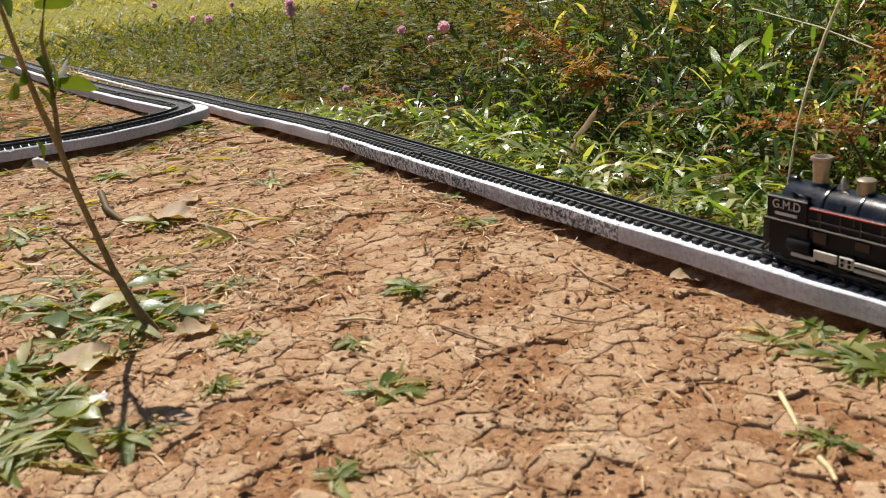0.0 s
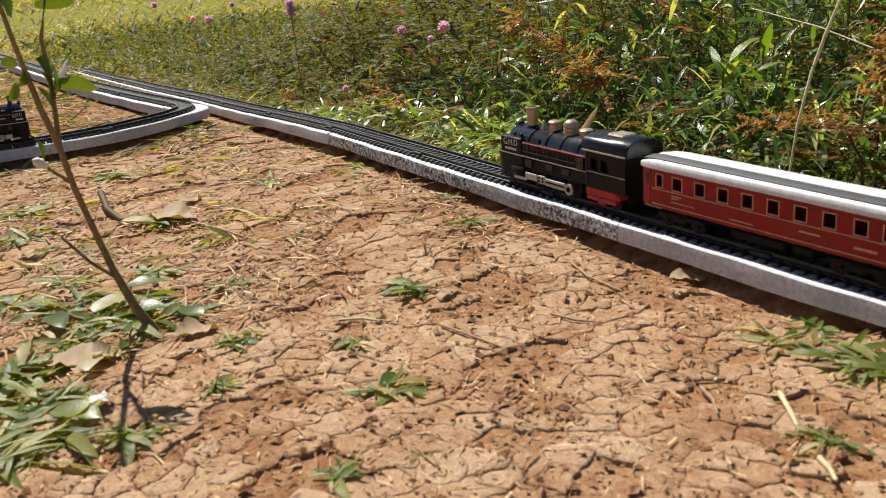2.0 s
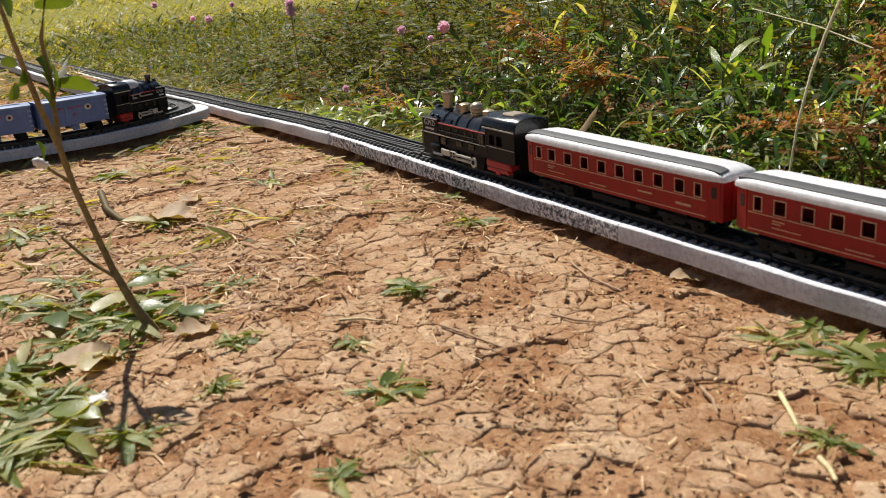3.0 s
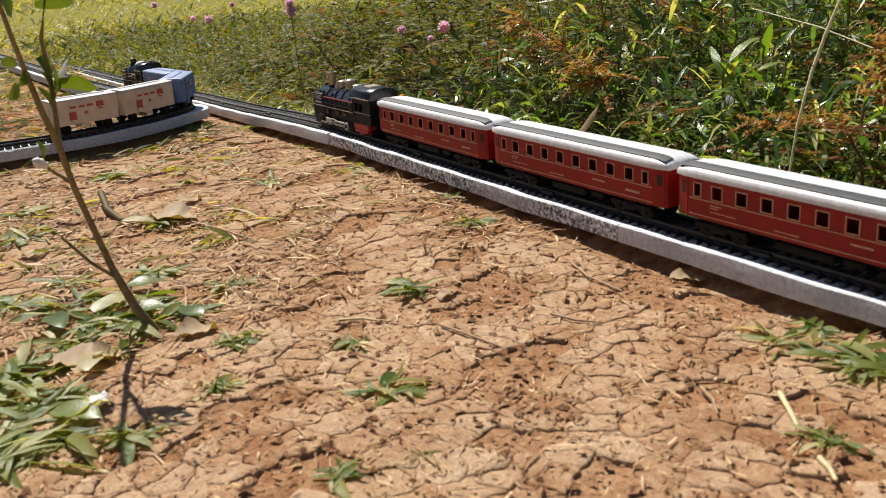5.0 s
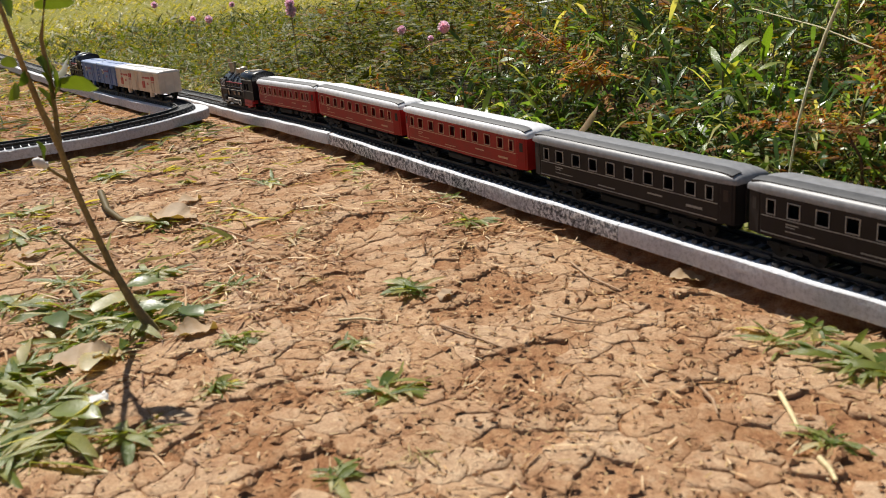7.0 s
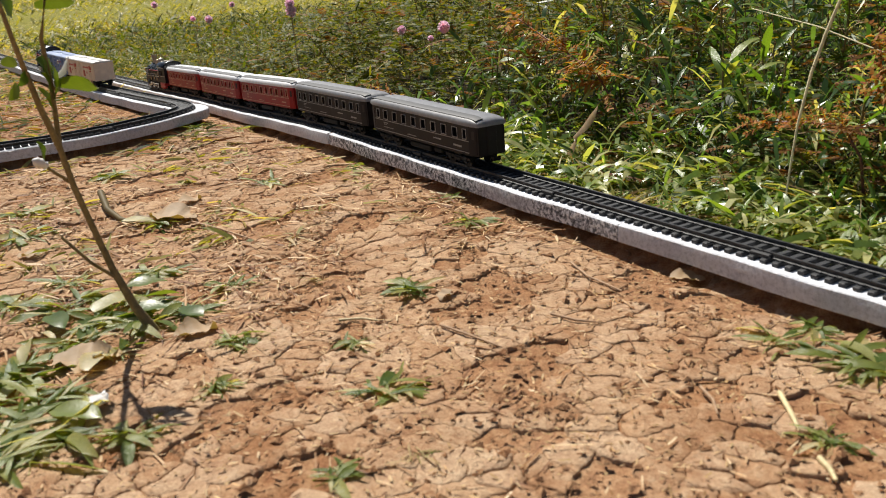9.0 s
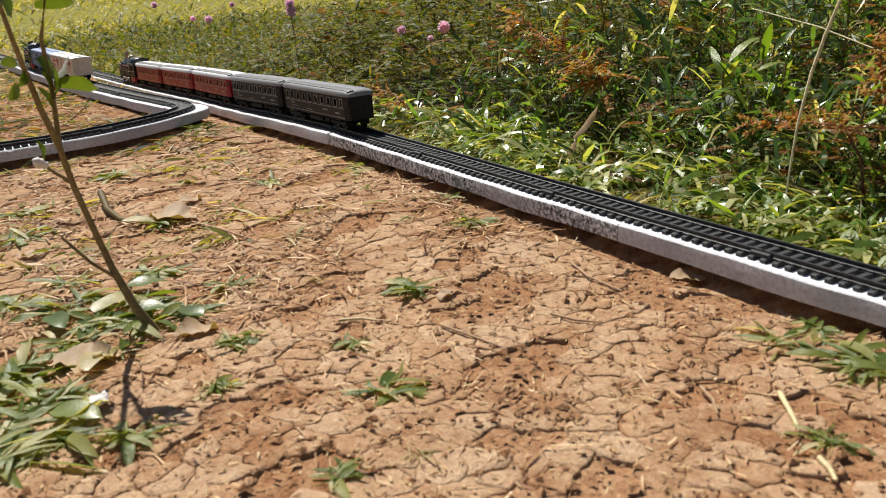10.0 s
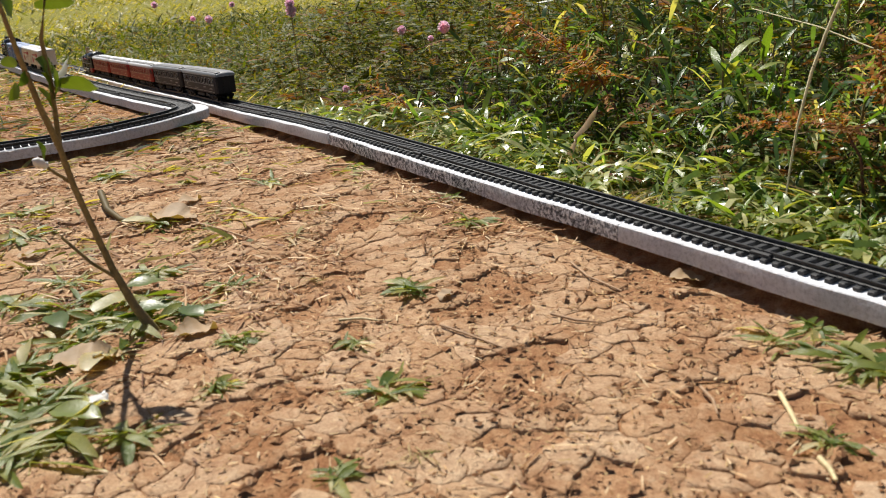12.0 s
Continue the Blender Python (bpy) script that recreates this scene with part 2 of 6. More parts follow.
def ribbons(name, root, lean, length, width, droop, material, profile=(0.6, 1.0, 0.75, 0.05), turn=0.9, parent=None):
    """Many thin leaves in one mesh: root points, first directions, lengths, widths, and how far each bows down."""
    n, k = len(root), len(profile)
    lean = lean / np.linalg.norm(lean, axis=1, keepdims=True)
    side = np.cross(lean, [0, 0, 1.0]) + 1e-6
    side /= np.linalg.norm(side, axis=1, keepdims=True)
    twist = RNG.uniform(-turn, turn, (n, 1))
    side = side * np.cos(twist) + np.cross(lean, side) * np.sin(twist)
    out = np.empty((n, k, 2, 3))
    for i, w in enumerate(profile):
        u = i / (k - 1)
        mid = root + lean * (length * u)[:, None]
        mid[:, 2] -= droop * length * u * u
        out[:, i, 0] = mid - side * (width * w / 2)[:, None]
        out[:, i, 1] = mid + side * (width * w / 2)[:, None]
    vs = out.reshape(-1, 3)
    b = (np.arange(n) * k * 2)[:, None, None]
    seg = np.arange(k - 1)[None, :, None] * 2
    fs = (b + seg + np.array([0, 1, 3, 2])[None, None, :]).reshape(-1, 4)
    me = bpy.data.meshes.new(name)
    me.from_pydata(vs.tolist(), [], fs.tolist())
    me.materials.append(material)
    me.polygons.foreach_set("use_smooth", np.ones(len(fs), dtype=bool))
    return linked(name, me, parent)


# ---- the two lines ----
ZG, ZFB, ZFT, ZR = 0.0, 0.0042, 0.0145, 0.0195     # soil, foam underside, foam top, rail top
MAIN = [(1.6, 0.012), (1.0, 0.008), (0.4, 0.006), (0.0, 0.005), (-0.265, 0.002), (-0.34, 0.0), (-0.416, -0.0015), (-0.535, -0.003),
        (-0.63, -0.0033), (-0.78, -0.0040), (-0.90, -0.0022), (-1.05, -0.0020), (-1.25, 0.001), (-1.5, 0.0030), (-1.85, 0.0065), (-2.3, 0.0130), (-3.4, 0.022)]
LOOP = [(-0.93, -1.5), (-0.955, -0.75), (-0.967, -0.35), (-0.9685, -0.273), (-0.969, -0.223), (-0.980, -0.174), (-1.006, -0.119), (-1.027, -0.090),
        (-1.050, -0.0745), (-1.083, -0.0725), (-1.13, -0.079), (-1.22, -0.0915), (-1.36, -0.1075), (-1.5, -0.119), (-1.9, -0.142), (-2.4, -0.168), (-3.0, -0.195)]


def fall(x, y):
    """The land under the straight line falls away gently past the joint in the foam; beside it, under the curve, it stays level."""
    drop = np.interp(-np.asarray(x, float), [0.78, 0.9, 1.05, 1.25, 1.5, 1.85, 2.3, 3.0, 9.0], [0, -0.0044, -0.0106, -0.0177, -0.0284, -0.0407, -0.0564, -0.082, -0.20])
    k = np.clip((np.asarray(y, float) + 0.072) / 0.052, 0, 1)
    return drop * k * k * (3 - 2 * k)


class Line:
    """A smooth curve through a few points, by length along it."""

    def __init__(self, pts):
        p = np.array(pts, float)
        q = np.vstack([2 * p[0] - p[1], p, 2 * p[-1] - p[-2]])
        u = np.linspace(0, 1, 24, endpoint=False)[:, None]
        out = []
        for i in range(1, len(q) - 2):
            a, b, c, d = q[i - 1:i + 3]
            h = np.linalg.norm(c - b)
            m0 = (c - a) / (np.linalg.norm(c - b) + np.linalg.norm(b - a)) * h
            m1 = (d - b) / (np.linalg.norm(d - c) + np.linalg.norm(c - b)) * h
            out.append((2 * u**3 - 3 * u**2 + 1) * b + (u**3 - 2 * u**2 + u) * m0 + (3 * u**2 - 2 * u**3) * c + (u**3 - u**2) * m1)
        self.p = np.vstack(out + [p[-1:]])
        self.s = np.concatenate([[0], np.cumsum(np.linalg.norm(np.diff(self.p, axis=0), axis=1))])
        self.len = self.s[-1]

    def at(self, s):
        return np.array([np.interp(s, self.s, self.p[:, 0]), np.interp(s, self.s, self.p[:, 1])])

    def way(self, s):
        d = self.at(s + 0.002) - self.at(s - 0.002)
        return d / np.linalg.norm(d)

    def s_of_x(self, x):
        i = int(np.argmin(abs(self.p[:, 0] - x)))
        return float(self.s[i])

    def away(self, xy):
        """Distance of many points from the line."""
        out = np.full(len(xy), 9.0)
        for p in self.p[::6]:
            out = np.minimum(out, np.hypot(xy[:, 0] - p[0], xy[:, 1] - p[1]))
        return out


main_line, loop_line = Line(MAIN), Line(LOOP)


# ---- ground ----
def soil_height(x, y):
    """Cracked, lumpy clay; it meets the underside of the foam strips."""
    xy = np.stack([x.ravel(), y.ravel()], 1)
    h = np.zeros(len(xy))
    for k, (f, a) in enumerate(((5, 0.0035), (13, 0.0022), (37, 0.0014), (90, 0.0007))):
        ph = np.random.default_rng(40 + k).uniform(0, 6.28, (5, 3))
        for p in ph:
            d = p[0]
            h += a / 3 * np.sin(f * (xy[:, 0] * math.cos(d) + xy[:, 1] * math.sin(d)) * 1.7 + p[1] + 1.3 * np.sin(f * 0.8 * (xy[:, 0] * math.sin(p[2]) + xy[:, 1] * math.cos(p[2]))))
    return h.reshape(x.shape)


def line_lift(x, y):
    """Soil kept just under the foam along both lines."""
    d = np.minimum(main_line.away(np.stack([x.ravel(), y.ravel()], 1)), loop_line.away(np.stack([x.ravel(), y.ravel()], 1))).reshape(x.shape)
    return np.clip((0.034 - d) / 0.020, 0, 1), d


def soil_z(x, y):
    """Level of the clay surface."""
    z = soil_height(x, y) * 0.55
    lift, d = line_lift(x, y)
    z = z * (1 - 0.85 * lift) + lift * np.where(d < 0.007, 0.0045, 0.0)
    ditch = np.exp(-((d - 0.019) / 0.010) ** 2) * np.where((y < 0.0) & (x > -1.0), 1, 0)
    return z + fall(x, y) - 0.0058 * ditch


PLATE_X, PLATE_Y = (-1.02, -0.105), (-0.42, -0.02)


def plate_bed(x, y, d):
    """How far the loose soil lies under the plates."""
    m = np.clip((x - PLATE_X[0]) / 0.03, 0, 1) * np.clip((PLATE_X[1] - x) / 0.02, 0, 1) * np.clip((y - PLATE_Y[0]) / 0.02, 0, 1) * np.clip((d - 0.026) / 0.010, 0, 1)
    return 0.0016 * m * np.where(y < 0, 1, 0)


def clods(X, Y):
    """Crumbly relief of the loose soil where the camera is near."""
    out = np.zeros(X.shape)
    near = (X > -1.35) & (X < -0.08) & (Y > -0.45) & (Y < 0.02)
    xs, ys = X[near], Y[near]
    out[near] = [0.0008 * noise.noise((x * 140, y * 140, 1.5)) + 0.0007 * noise.noise((x * 330, y * 330, 4.5)) for x, y in zip(xs.tolist(), ys.tolist())]
    return out


def ground_sheet():
    """One sheet: fine where the camera is near, coarse out to the horizon."""
    xs = np.concatenate([[-400, -60, -12, -5], np.arange(-3.2, -1.3, 0.02), np.arange(-1.3, -0.75, 0.004), np.arange(-0.75, -0.10, 0.0024), np.arange(-0.10, 0.4, 0.02), [0.6, 1.2, 3, 12, 60, 400]])
    ys = np.concatenate([[-400, -60, -12, -4, -1.5, -0.9, -0.6], np.arange(-0.5, -0.36, 0.01), np.arange(-0.36, 0.03, 0.0024), np.arange(0.03, 1.2, 0.03), [1.6, 2.5, 6, 20, 80, 400]])
    X, Y = np.meshgrid(xs, ys, indexing="ij")
    Z = soil_z(X, Y)
    Z = Z - plate_bed(X, Y, line_lift(X, Y)[1]) + clods(X, Y)
    far = np.clip((np.maximum(abs(X), abs(Y)) - 3) / 3, 0, 1)
    Z = Z * (1 - far) + np.minimum(far, 1) * fall(X, Y) * np.where(X < 0, 1, 0)
    nx, ny = X.shape
    idx = np.arange(nx * ny).reshape(nx, ny)
    fs = np.stack([idx[:-1, :-1], idx[1:, :-1], idx[1:, 1:], idx[:-1, 1:]], -1).reshape(-1, 4)
    me = bpy.data.meshes.new("ground")
    vs = np.stack([X, Y, Z], -1).reshape(-1, 3)
    me.vertices.add(len(vs))
    me.vertices.foreach_set("co", vs.ravel())
    me.loops.add(fs.size)
    me.loops.foreach_set("vertex_index", fs.ravel().astype(np.int32))
    me.polygons.add(len(fs))
    me.polygons.foreach_set("loop_start", np.arange(0, fs.size, 4, dtype=np.int32))
    me.polygons.foreach_set("use_smooth", np.ones(len(fs), dtype=bool))
    me.update(calc_edges=True)
    me.validate()
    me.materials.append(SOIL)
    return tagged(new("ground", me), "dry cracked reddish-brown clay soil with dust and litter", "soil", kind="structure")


ground = ground_sheet()


# ---- foam strips ----
def foam_strip(line, s0, s1, material, label, bulge=None, slim=0.0):
    n = max(8, int((s1 - s0) / 0.0035))
    rings, rnd = [], random.Random(int(s0 * 1000))
    for s in np.linspace(s0, s1, n):
        p, d = line.at(s), line.way(s)
        nrm = np.array([-d[1], d[0]])
        wl = 0.0168 + 0.0005 * math.sin(s * 61) + 0.0001 * math.sin(s * 190)
        wr = 0.0168 + 0.0005 * math.sin(s * 47 + 2) + 0.0001 * math.sin(s * 170)
        wl, wr = wl - slim, wr - slim
        if bulge:
            wr += bulge[1] * math.exp(-((s - bulge[0]) / 0.026) ** 2)
        zt = ZFT + 0.0002 * math.sin(s * 90)
        wr += rnd.gauss(0, 0.0001)
        chip = abs(rnd.gauss(0, 0.0002)) + (0.0010 if rnd.random() < 0.03 else 0)
        zb = ZFB + 0.0004 * math.sin(s * 35 + 1)
        prof = [(-wr, zb), (-wr - 0.0003, (zb + zt) / 2), (-wr, zt - 0.0007 - chip * 0.7), (-wr + 0.0007 + chip, zt), (wl - 0.0009, zt), (wl, zt - 0.0008), (wl + 0.0003, (zb + zt) / 2), (wl, zb)]
        rings.append([(p[0] + nrm[0] * a, p[1] + nrm[1] * a, z + float(fall(p[0], p[1]))) for a, z in prof])
    ob = part("foam_strip", Shape().loft(rings), material, None, "", 40)
    return tagged(ob, label, "foam board", "foam strips under the track")


S_JOINT = main_line.s_of_x(-0.781)
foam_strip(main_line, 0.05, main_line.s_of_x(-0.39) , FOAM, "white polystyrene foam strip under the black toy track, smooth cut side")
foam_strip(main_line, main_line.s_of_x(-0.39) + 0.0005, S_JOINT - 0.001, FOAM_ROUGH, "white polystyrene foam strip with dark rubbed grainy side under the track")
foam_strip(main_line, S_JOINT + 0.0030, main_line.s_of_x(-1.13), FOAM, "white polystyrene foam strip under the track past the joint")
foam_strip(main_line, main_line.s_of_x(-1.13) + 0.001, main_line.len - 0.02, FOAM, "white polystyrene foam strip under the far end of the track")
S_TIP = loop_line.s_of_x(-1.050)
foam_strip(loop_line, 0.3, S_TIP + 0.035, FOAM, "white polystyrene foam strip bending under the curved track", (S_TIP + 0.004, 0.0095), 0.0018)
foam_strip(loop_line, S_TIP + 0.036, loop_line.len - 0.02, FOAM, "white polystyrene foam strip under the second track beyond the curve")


# ---- track ----
def sleeper_mesh(long=0.0130, wide=0.0018):
    sh = Shape().box(-wide, wide, -long, long, 0, 0.0021, 0.0004)
    for y in (-0.0083, 0.0083):
        sh.box(-0.0013, 0.0013, y - 0.0021, y + 0.0021, 0.0021, 0.0027)
    me = bpy.data.meshes.new("sleeper")
    me.from_pydata(sh.v, [], sh.f)
    me.materials.append(TRACK_BLACK)
    return me


def rail_shape(line, s0, s1, off):
    rings = []
    for s in np.linspace(s0, s1, max(3, int((s1 - s0) / 0.007))):
        p, d = line.at(s), line.way(s)
        nrm = np.array([-d[1], d[0]])
        prof = [(-0.0012, ZFT + 0.0022), (-0.0012, ZFT + 0.0028), (-0.0004, ZFT + 0.0031), (-0.0007, ZR - 0.0004), (-0.0006, ZR), (0.0006, ZR), (0.0007, ZR - 0.0004), (0.0004, ZFT + 0.0031), (0.0012, ZFT + 0.0028), (0.0012, ZFT + 0.0022)]
        rings.append([(p[0] + nrm[0] * (off + a), p[1] + nrm[1] * (off + a), z + float(fall(p[0], p[1]))) for a, z in prof])
    return Shape().loft(rings)


def track_section(line, s0, s1, me):
    tb = base("track_section", "black plastic toy railway track section with moulded sleepers", "toy track", "track sections")
    for off in (-0.00825, 0.00825):
        part("rail", rail_shape(line, s0 + 0.0003, s1 - 0.0003, off), RAIL_BLACK, tb, "", 50)
    n = max(1, round((s1 - s0) / 0.0072))
    for i in range(n):
        s = s0 + (i + 0.5) * (s1 - s0) / n
        p, d = line.at(s), line.way(s)
        o = linked("sleeper", me, tb)
        o.matrix_basis = pose(p[0], p[1], ZFT + 0.0001 + float(fall(p[0], p[1])), 0, 0, math.degrees(math.atan2(d[1], d[0])))
    p, d = line.at(s1), line.way(s1)
    m = pose(p[0], p[1], ZFT + float(fall(p[0], p[1])), 0, 0, math.degrees(math.atan2(d[1], d[0])))
    for off in (-0.0094, 0.0094):
        clip = part("rail_joiner", Shape().box(-0.006, 0.006, off - 0.0013, off + 0.0013, 0.0022, 0.0043, 0.0005), TRACK_BLACK, tb)
        clip.matrix_basis = m
    return tb


SLEEPER, SLEEPER_SHORT = sleeper_mesh(), sleeper_mesh(0.0112, 0.0028)
s = main_line.s_of_x(-0.300) - 0.165 * 8
while s < main_line.len - 0.2:
    track_section(main_line, max(s, 0.06), s + 0.165, SLEEPER)
    s += 0.165
s = 0.5
while s < loop_line.len - 0.2:
    track_section(loop_line, s, s + 0.165, SLEEPER_SHORT)
    s += 0.165


# ---- trains; each vehicle points its front towards its own -x, z = 0 on the rail ----
def wheelset(x, parent, r=0.0048):
    """Two flanged wheels on an axle."""
    sh = Shape()
    turn = pose(x, 0, r, 90, 0, 0)
    for y, f in ((0.0078, 1), (-0.0078, -1)):
        prof = [(r, -0.0014), (r, 0.0006), (r + 0.0008, 0.0008), (r + 0.0008, 0.0014)]
        if f < 0:
            prof = [(a, -b) for a, b in prof][::-1]
        sh.lathe(prof, 18, pose(x, 0, r) @ pose(0, -y, 0, 90, 0, 0))
    sh.lathe([(0.0010, -0.008), (0.0010, 0.008)], 8, turn)
    return part("wheelset", sh, CHASSIS, parent, "", 40)


def bogie(x, parent, w=0.0105):
    sh = Shape()
    for y in (-w, w):
        sh.box(x - 0.0165, x + 0.0165, y - 0.0008, y + 0.0008, 0.0042, 0.0068, 0.0003)
        for dx in (-0.0105, 0.0105):
            sh.box(x + dx - 0.0022, x + dx + 0.0022, y - 0.0011, y + 0.0011, 0.0028, 0.0070, 0.0004)
        sh.box(x - 0.004, x + 0.004, y - 0.0012, y + 0.0012, 0.0030, 0.0060, 0.0004)
    sh.box(x - 0.004, x + 0.004, -w, w, 0.0050, 0.0090)
    b = part("bogie", sh, CHASSIS, parent)
    for dx in (-0.0105, 0.0105):
        wheelset(x + dx, b)
    return b


def frame_shape(x0, x1, z0, z1, y, t=0.0006, d=0.0003):
    sh = Shape()
    lo, hi = min(y, y + d), max(y, y + d)
    sh.box(x0 - t, x1 + t, lo, hi, z1, z1 + t).box(x0 - t, x1 + t, lo, hi, z0 - t, z0)
    sh.box(x0 - t, x0, lo, hi, z0, z1).box(x1, x1 + t, lo, hi, z0, z1)
    return sh


def roof_rings(hw, ze, crown, ends, n=12, lip=0.0006):
    """Arched roof whose ends slope down; ends: (x, width scale, crown scale)."""
    rings = []
    for x, ws, cs in ends:
        top = [(x, hw * ws * math.cos(math.pi * i / n), ze + crown * cs * math.sin(math.pi * i / n) ** 0.6) for i in range(n + 1)]
        rings.append(top + [(x, -hw * ws, ze - lip), (x, hw * ws, ze - lip)])
    return rings


def coach(body_mat, roof_mat, line_mat, label):
    L, T, HW, HE = 0.0708, 0.0800, 0.0127, 0.0105
    ZB, ZE = 0.0090, 0.0308
    W0, W1 = 0.0202, 0.0266
    c = base("passenger_coach", label, "toy coach", "coaches of the passenger train")
    xs = [-0.0655, -0.0528, -0.0375, -0.0225, -0.0075, 0.0075, 0.0225, 0.0375, 0.0528, 0.0655]
    ws = [0.0042] + [0.0062] * 8 + [0.0042]
    sh = Shape()
    for sgn in (-1, 1):
        y0, y1 = sorted((sgn * HW, sgn * (HW - 0.0009)))
        sh.box(-L, L, y0, y1, ZB, W0).box(-L, L, y0, y1, W1, ZE)
        edges = [-L] + [e for x, w in zip(xs, ws) for e in (x - w / 2, x + w / 2)] + [L]
        for a, b in zip(edges[::2], edges[1::2]):
            sh.box(a, b, y0, y1, W0, W1)
        for end in (-1, 1):
            a, b = (end * L, sgn * HW), (end * T, sgn * HE)
            a2, b2 = (end * L, sgn * (HW - 0.0009)), (end * T, sgn * (HE - 0.0009))
            q = [a, b, b2, a2]
            sh.add([(x, y, z) for z in (ZB, ZE) for x, y in q], [(3, 2, 1, 0), (4, 5, 6, 7), (0, 1, 5, 4), (1, 2, 6, 5), (2, 3, 7, 6), (3, 0, 4, 7)])
    for end in (-1, 1):
        x0, x1 = sorted((end * T, end * (T - 0.0009)))
        sh.box(x0, x1, -HE, HE, ZB, ZE + 0.0008)
    sh.box(-L, L, -HW + 0.0009, HW - 0.0009, ZB, ZB + 0.0012)
    body = part("body", sh, body_mat, c)
    for sgn in (-1, 1):
        for x, w in zip(xs, ws):
            part("window_frame", frame_shape(x - w / 2, x + w / 2, W0, W1, sgn * HW, 0.0005, sgn * 0.0003), line_mat, body, "thin pale painted window surround")
        for z, a in ((0.0188, L), (0.0108, L), (0.0296, L)):
            lo, hi = sorted((sgn * HW, sgn * (HW + 0.0002)))
            part("painted_line", Shape().box(-a, a, lo, hi, z - 0.00022, z + 0.00022), line_mat, body)
        lo, hi = sorted((sgn * HW, sgn * (HW + 0.00015)))
        for xa, xb, za, zb in ((-0.057, -0.050, 0.0166, 0.0172), (-0.057, -0.052, 0.0154, 0.0159), (-0.057, -0.041, 0.0134, 0.0138), (0.022, 0.033, 0.0150, 0.0158), (0.050, 0.061, 0.0136, 0.0148), (-0.018, -0.004, 0.0124, 0.0129)):
            part("lettering", Shape().box(xa, xb, lo, hi, za, zb), line_mat, body, "small illegible pale printed bar")
        for end in (-1, 1):
            mx, my = end * (L + T) / 2, sgn * (HW + HE) / 2
            ang = math.degrees(math.atan2(sgn * (HE - HW), end * (T - L)))
            d = part("door", Shape().box(-0.0032, 0.0032, -0.0004, 0.0004, 0.0100, 0.0290, 0.0002), body_mat, body)
            d.matrix_basis = pose(mx, my, 0, 0, 0, ang)
            g = part("door_window", Shape().box(-0.0014, 0.0014, -0.0006, 0.0006, 0.0205, 0.0262), DARK_IN, d)
    for end in (-1, 1):
        x0, x1 = sorted((end * T, end * (T + 0.0008)))
        part("end_door", Shape().box(x0, x1, -0.0038, 0.0038, 0.0100, 0.0300, 0.0003), body_mat, body)
        x0, x1 = sorted((end * T, end * (T + 0.0062)))
        part("coupler", Shape().box(x0, x1, -0.0016, 0.0016, 0.0064, 0.0086, 0.0004).box(x1 - 0.002, x1, -0.003, 0.003, 0.0060, 0.0090, 0.0004), CHASSIS, c)
    part("interior", Shape().box(-L, L, -0.0015, 0.0015, ZB + 0.0012, 0.0290), body_mat, body)
    roof = part("roof", Shape().loft(roof_rings(0.0134, ZE, 0.0046, [(-0.0812, 0.80, 0.12), (-0.0806, 0.86, 0.42), (-0.0785, 0.90, 0.70), (-0.0735, 0.97, 0.92), (-0.068, 1, 1), (0.068, 1, 1), (0.0735, 0.97, 0.92), (0.0785, 0.90, 0.70), (0.0806, 0.86, 0.42), (0.0812, 0.80, 0.12)], 18, 0.0016)), roof_mat, c, "", 45)
    rs = []
    for x, k in ((-0.0785, 0.74), (-0.0750, 0.91), (-0.070, 1), (0.070, 1), (0.0750, 0.91), (0.0785, 0.74)):
        zs = [ZE + 0.0046 * k * (1 - (yy / 0.0134) ** 2) ** 0.3 for yy in (-0.0112, -0.0098, -0.0084, -0.0068, -0.0052)]
        rs.append([(x, yy, zz + 0.0005) for yy, zz in zip((-0.0112, -0.0098, -0.0084, -0.0068, -0.0052), zs)] + [(x, -0.0052, zs[-1] - 0.0006), (x, -0.0112, zs[0] - 0.0006)])
    part("roof_stripe", Shape().loft(rs), STRIPE_GREY, roof, "dark grey stripe along the roof", 30)
    part("underframe", Shape().box(-0.068, 0.068, -0.0085, 0.0085, 0.0068, 0.0091).box(-0.020, 0.012, -0.0100, 0.0100, 0.0030, 0.0072, 0.0008).box(0.016, 0.027, -0.0095, 0.0095, 0.0036, 0.0072, 0.0008), CHASSIS, c)
    for x in (-0.052, 0.052):
        bogie(x, c)
    return c


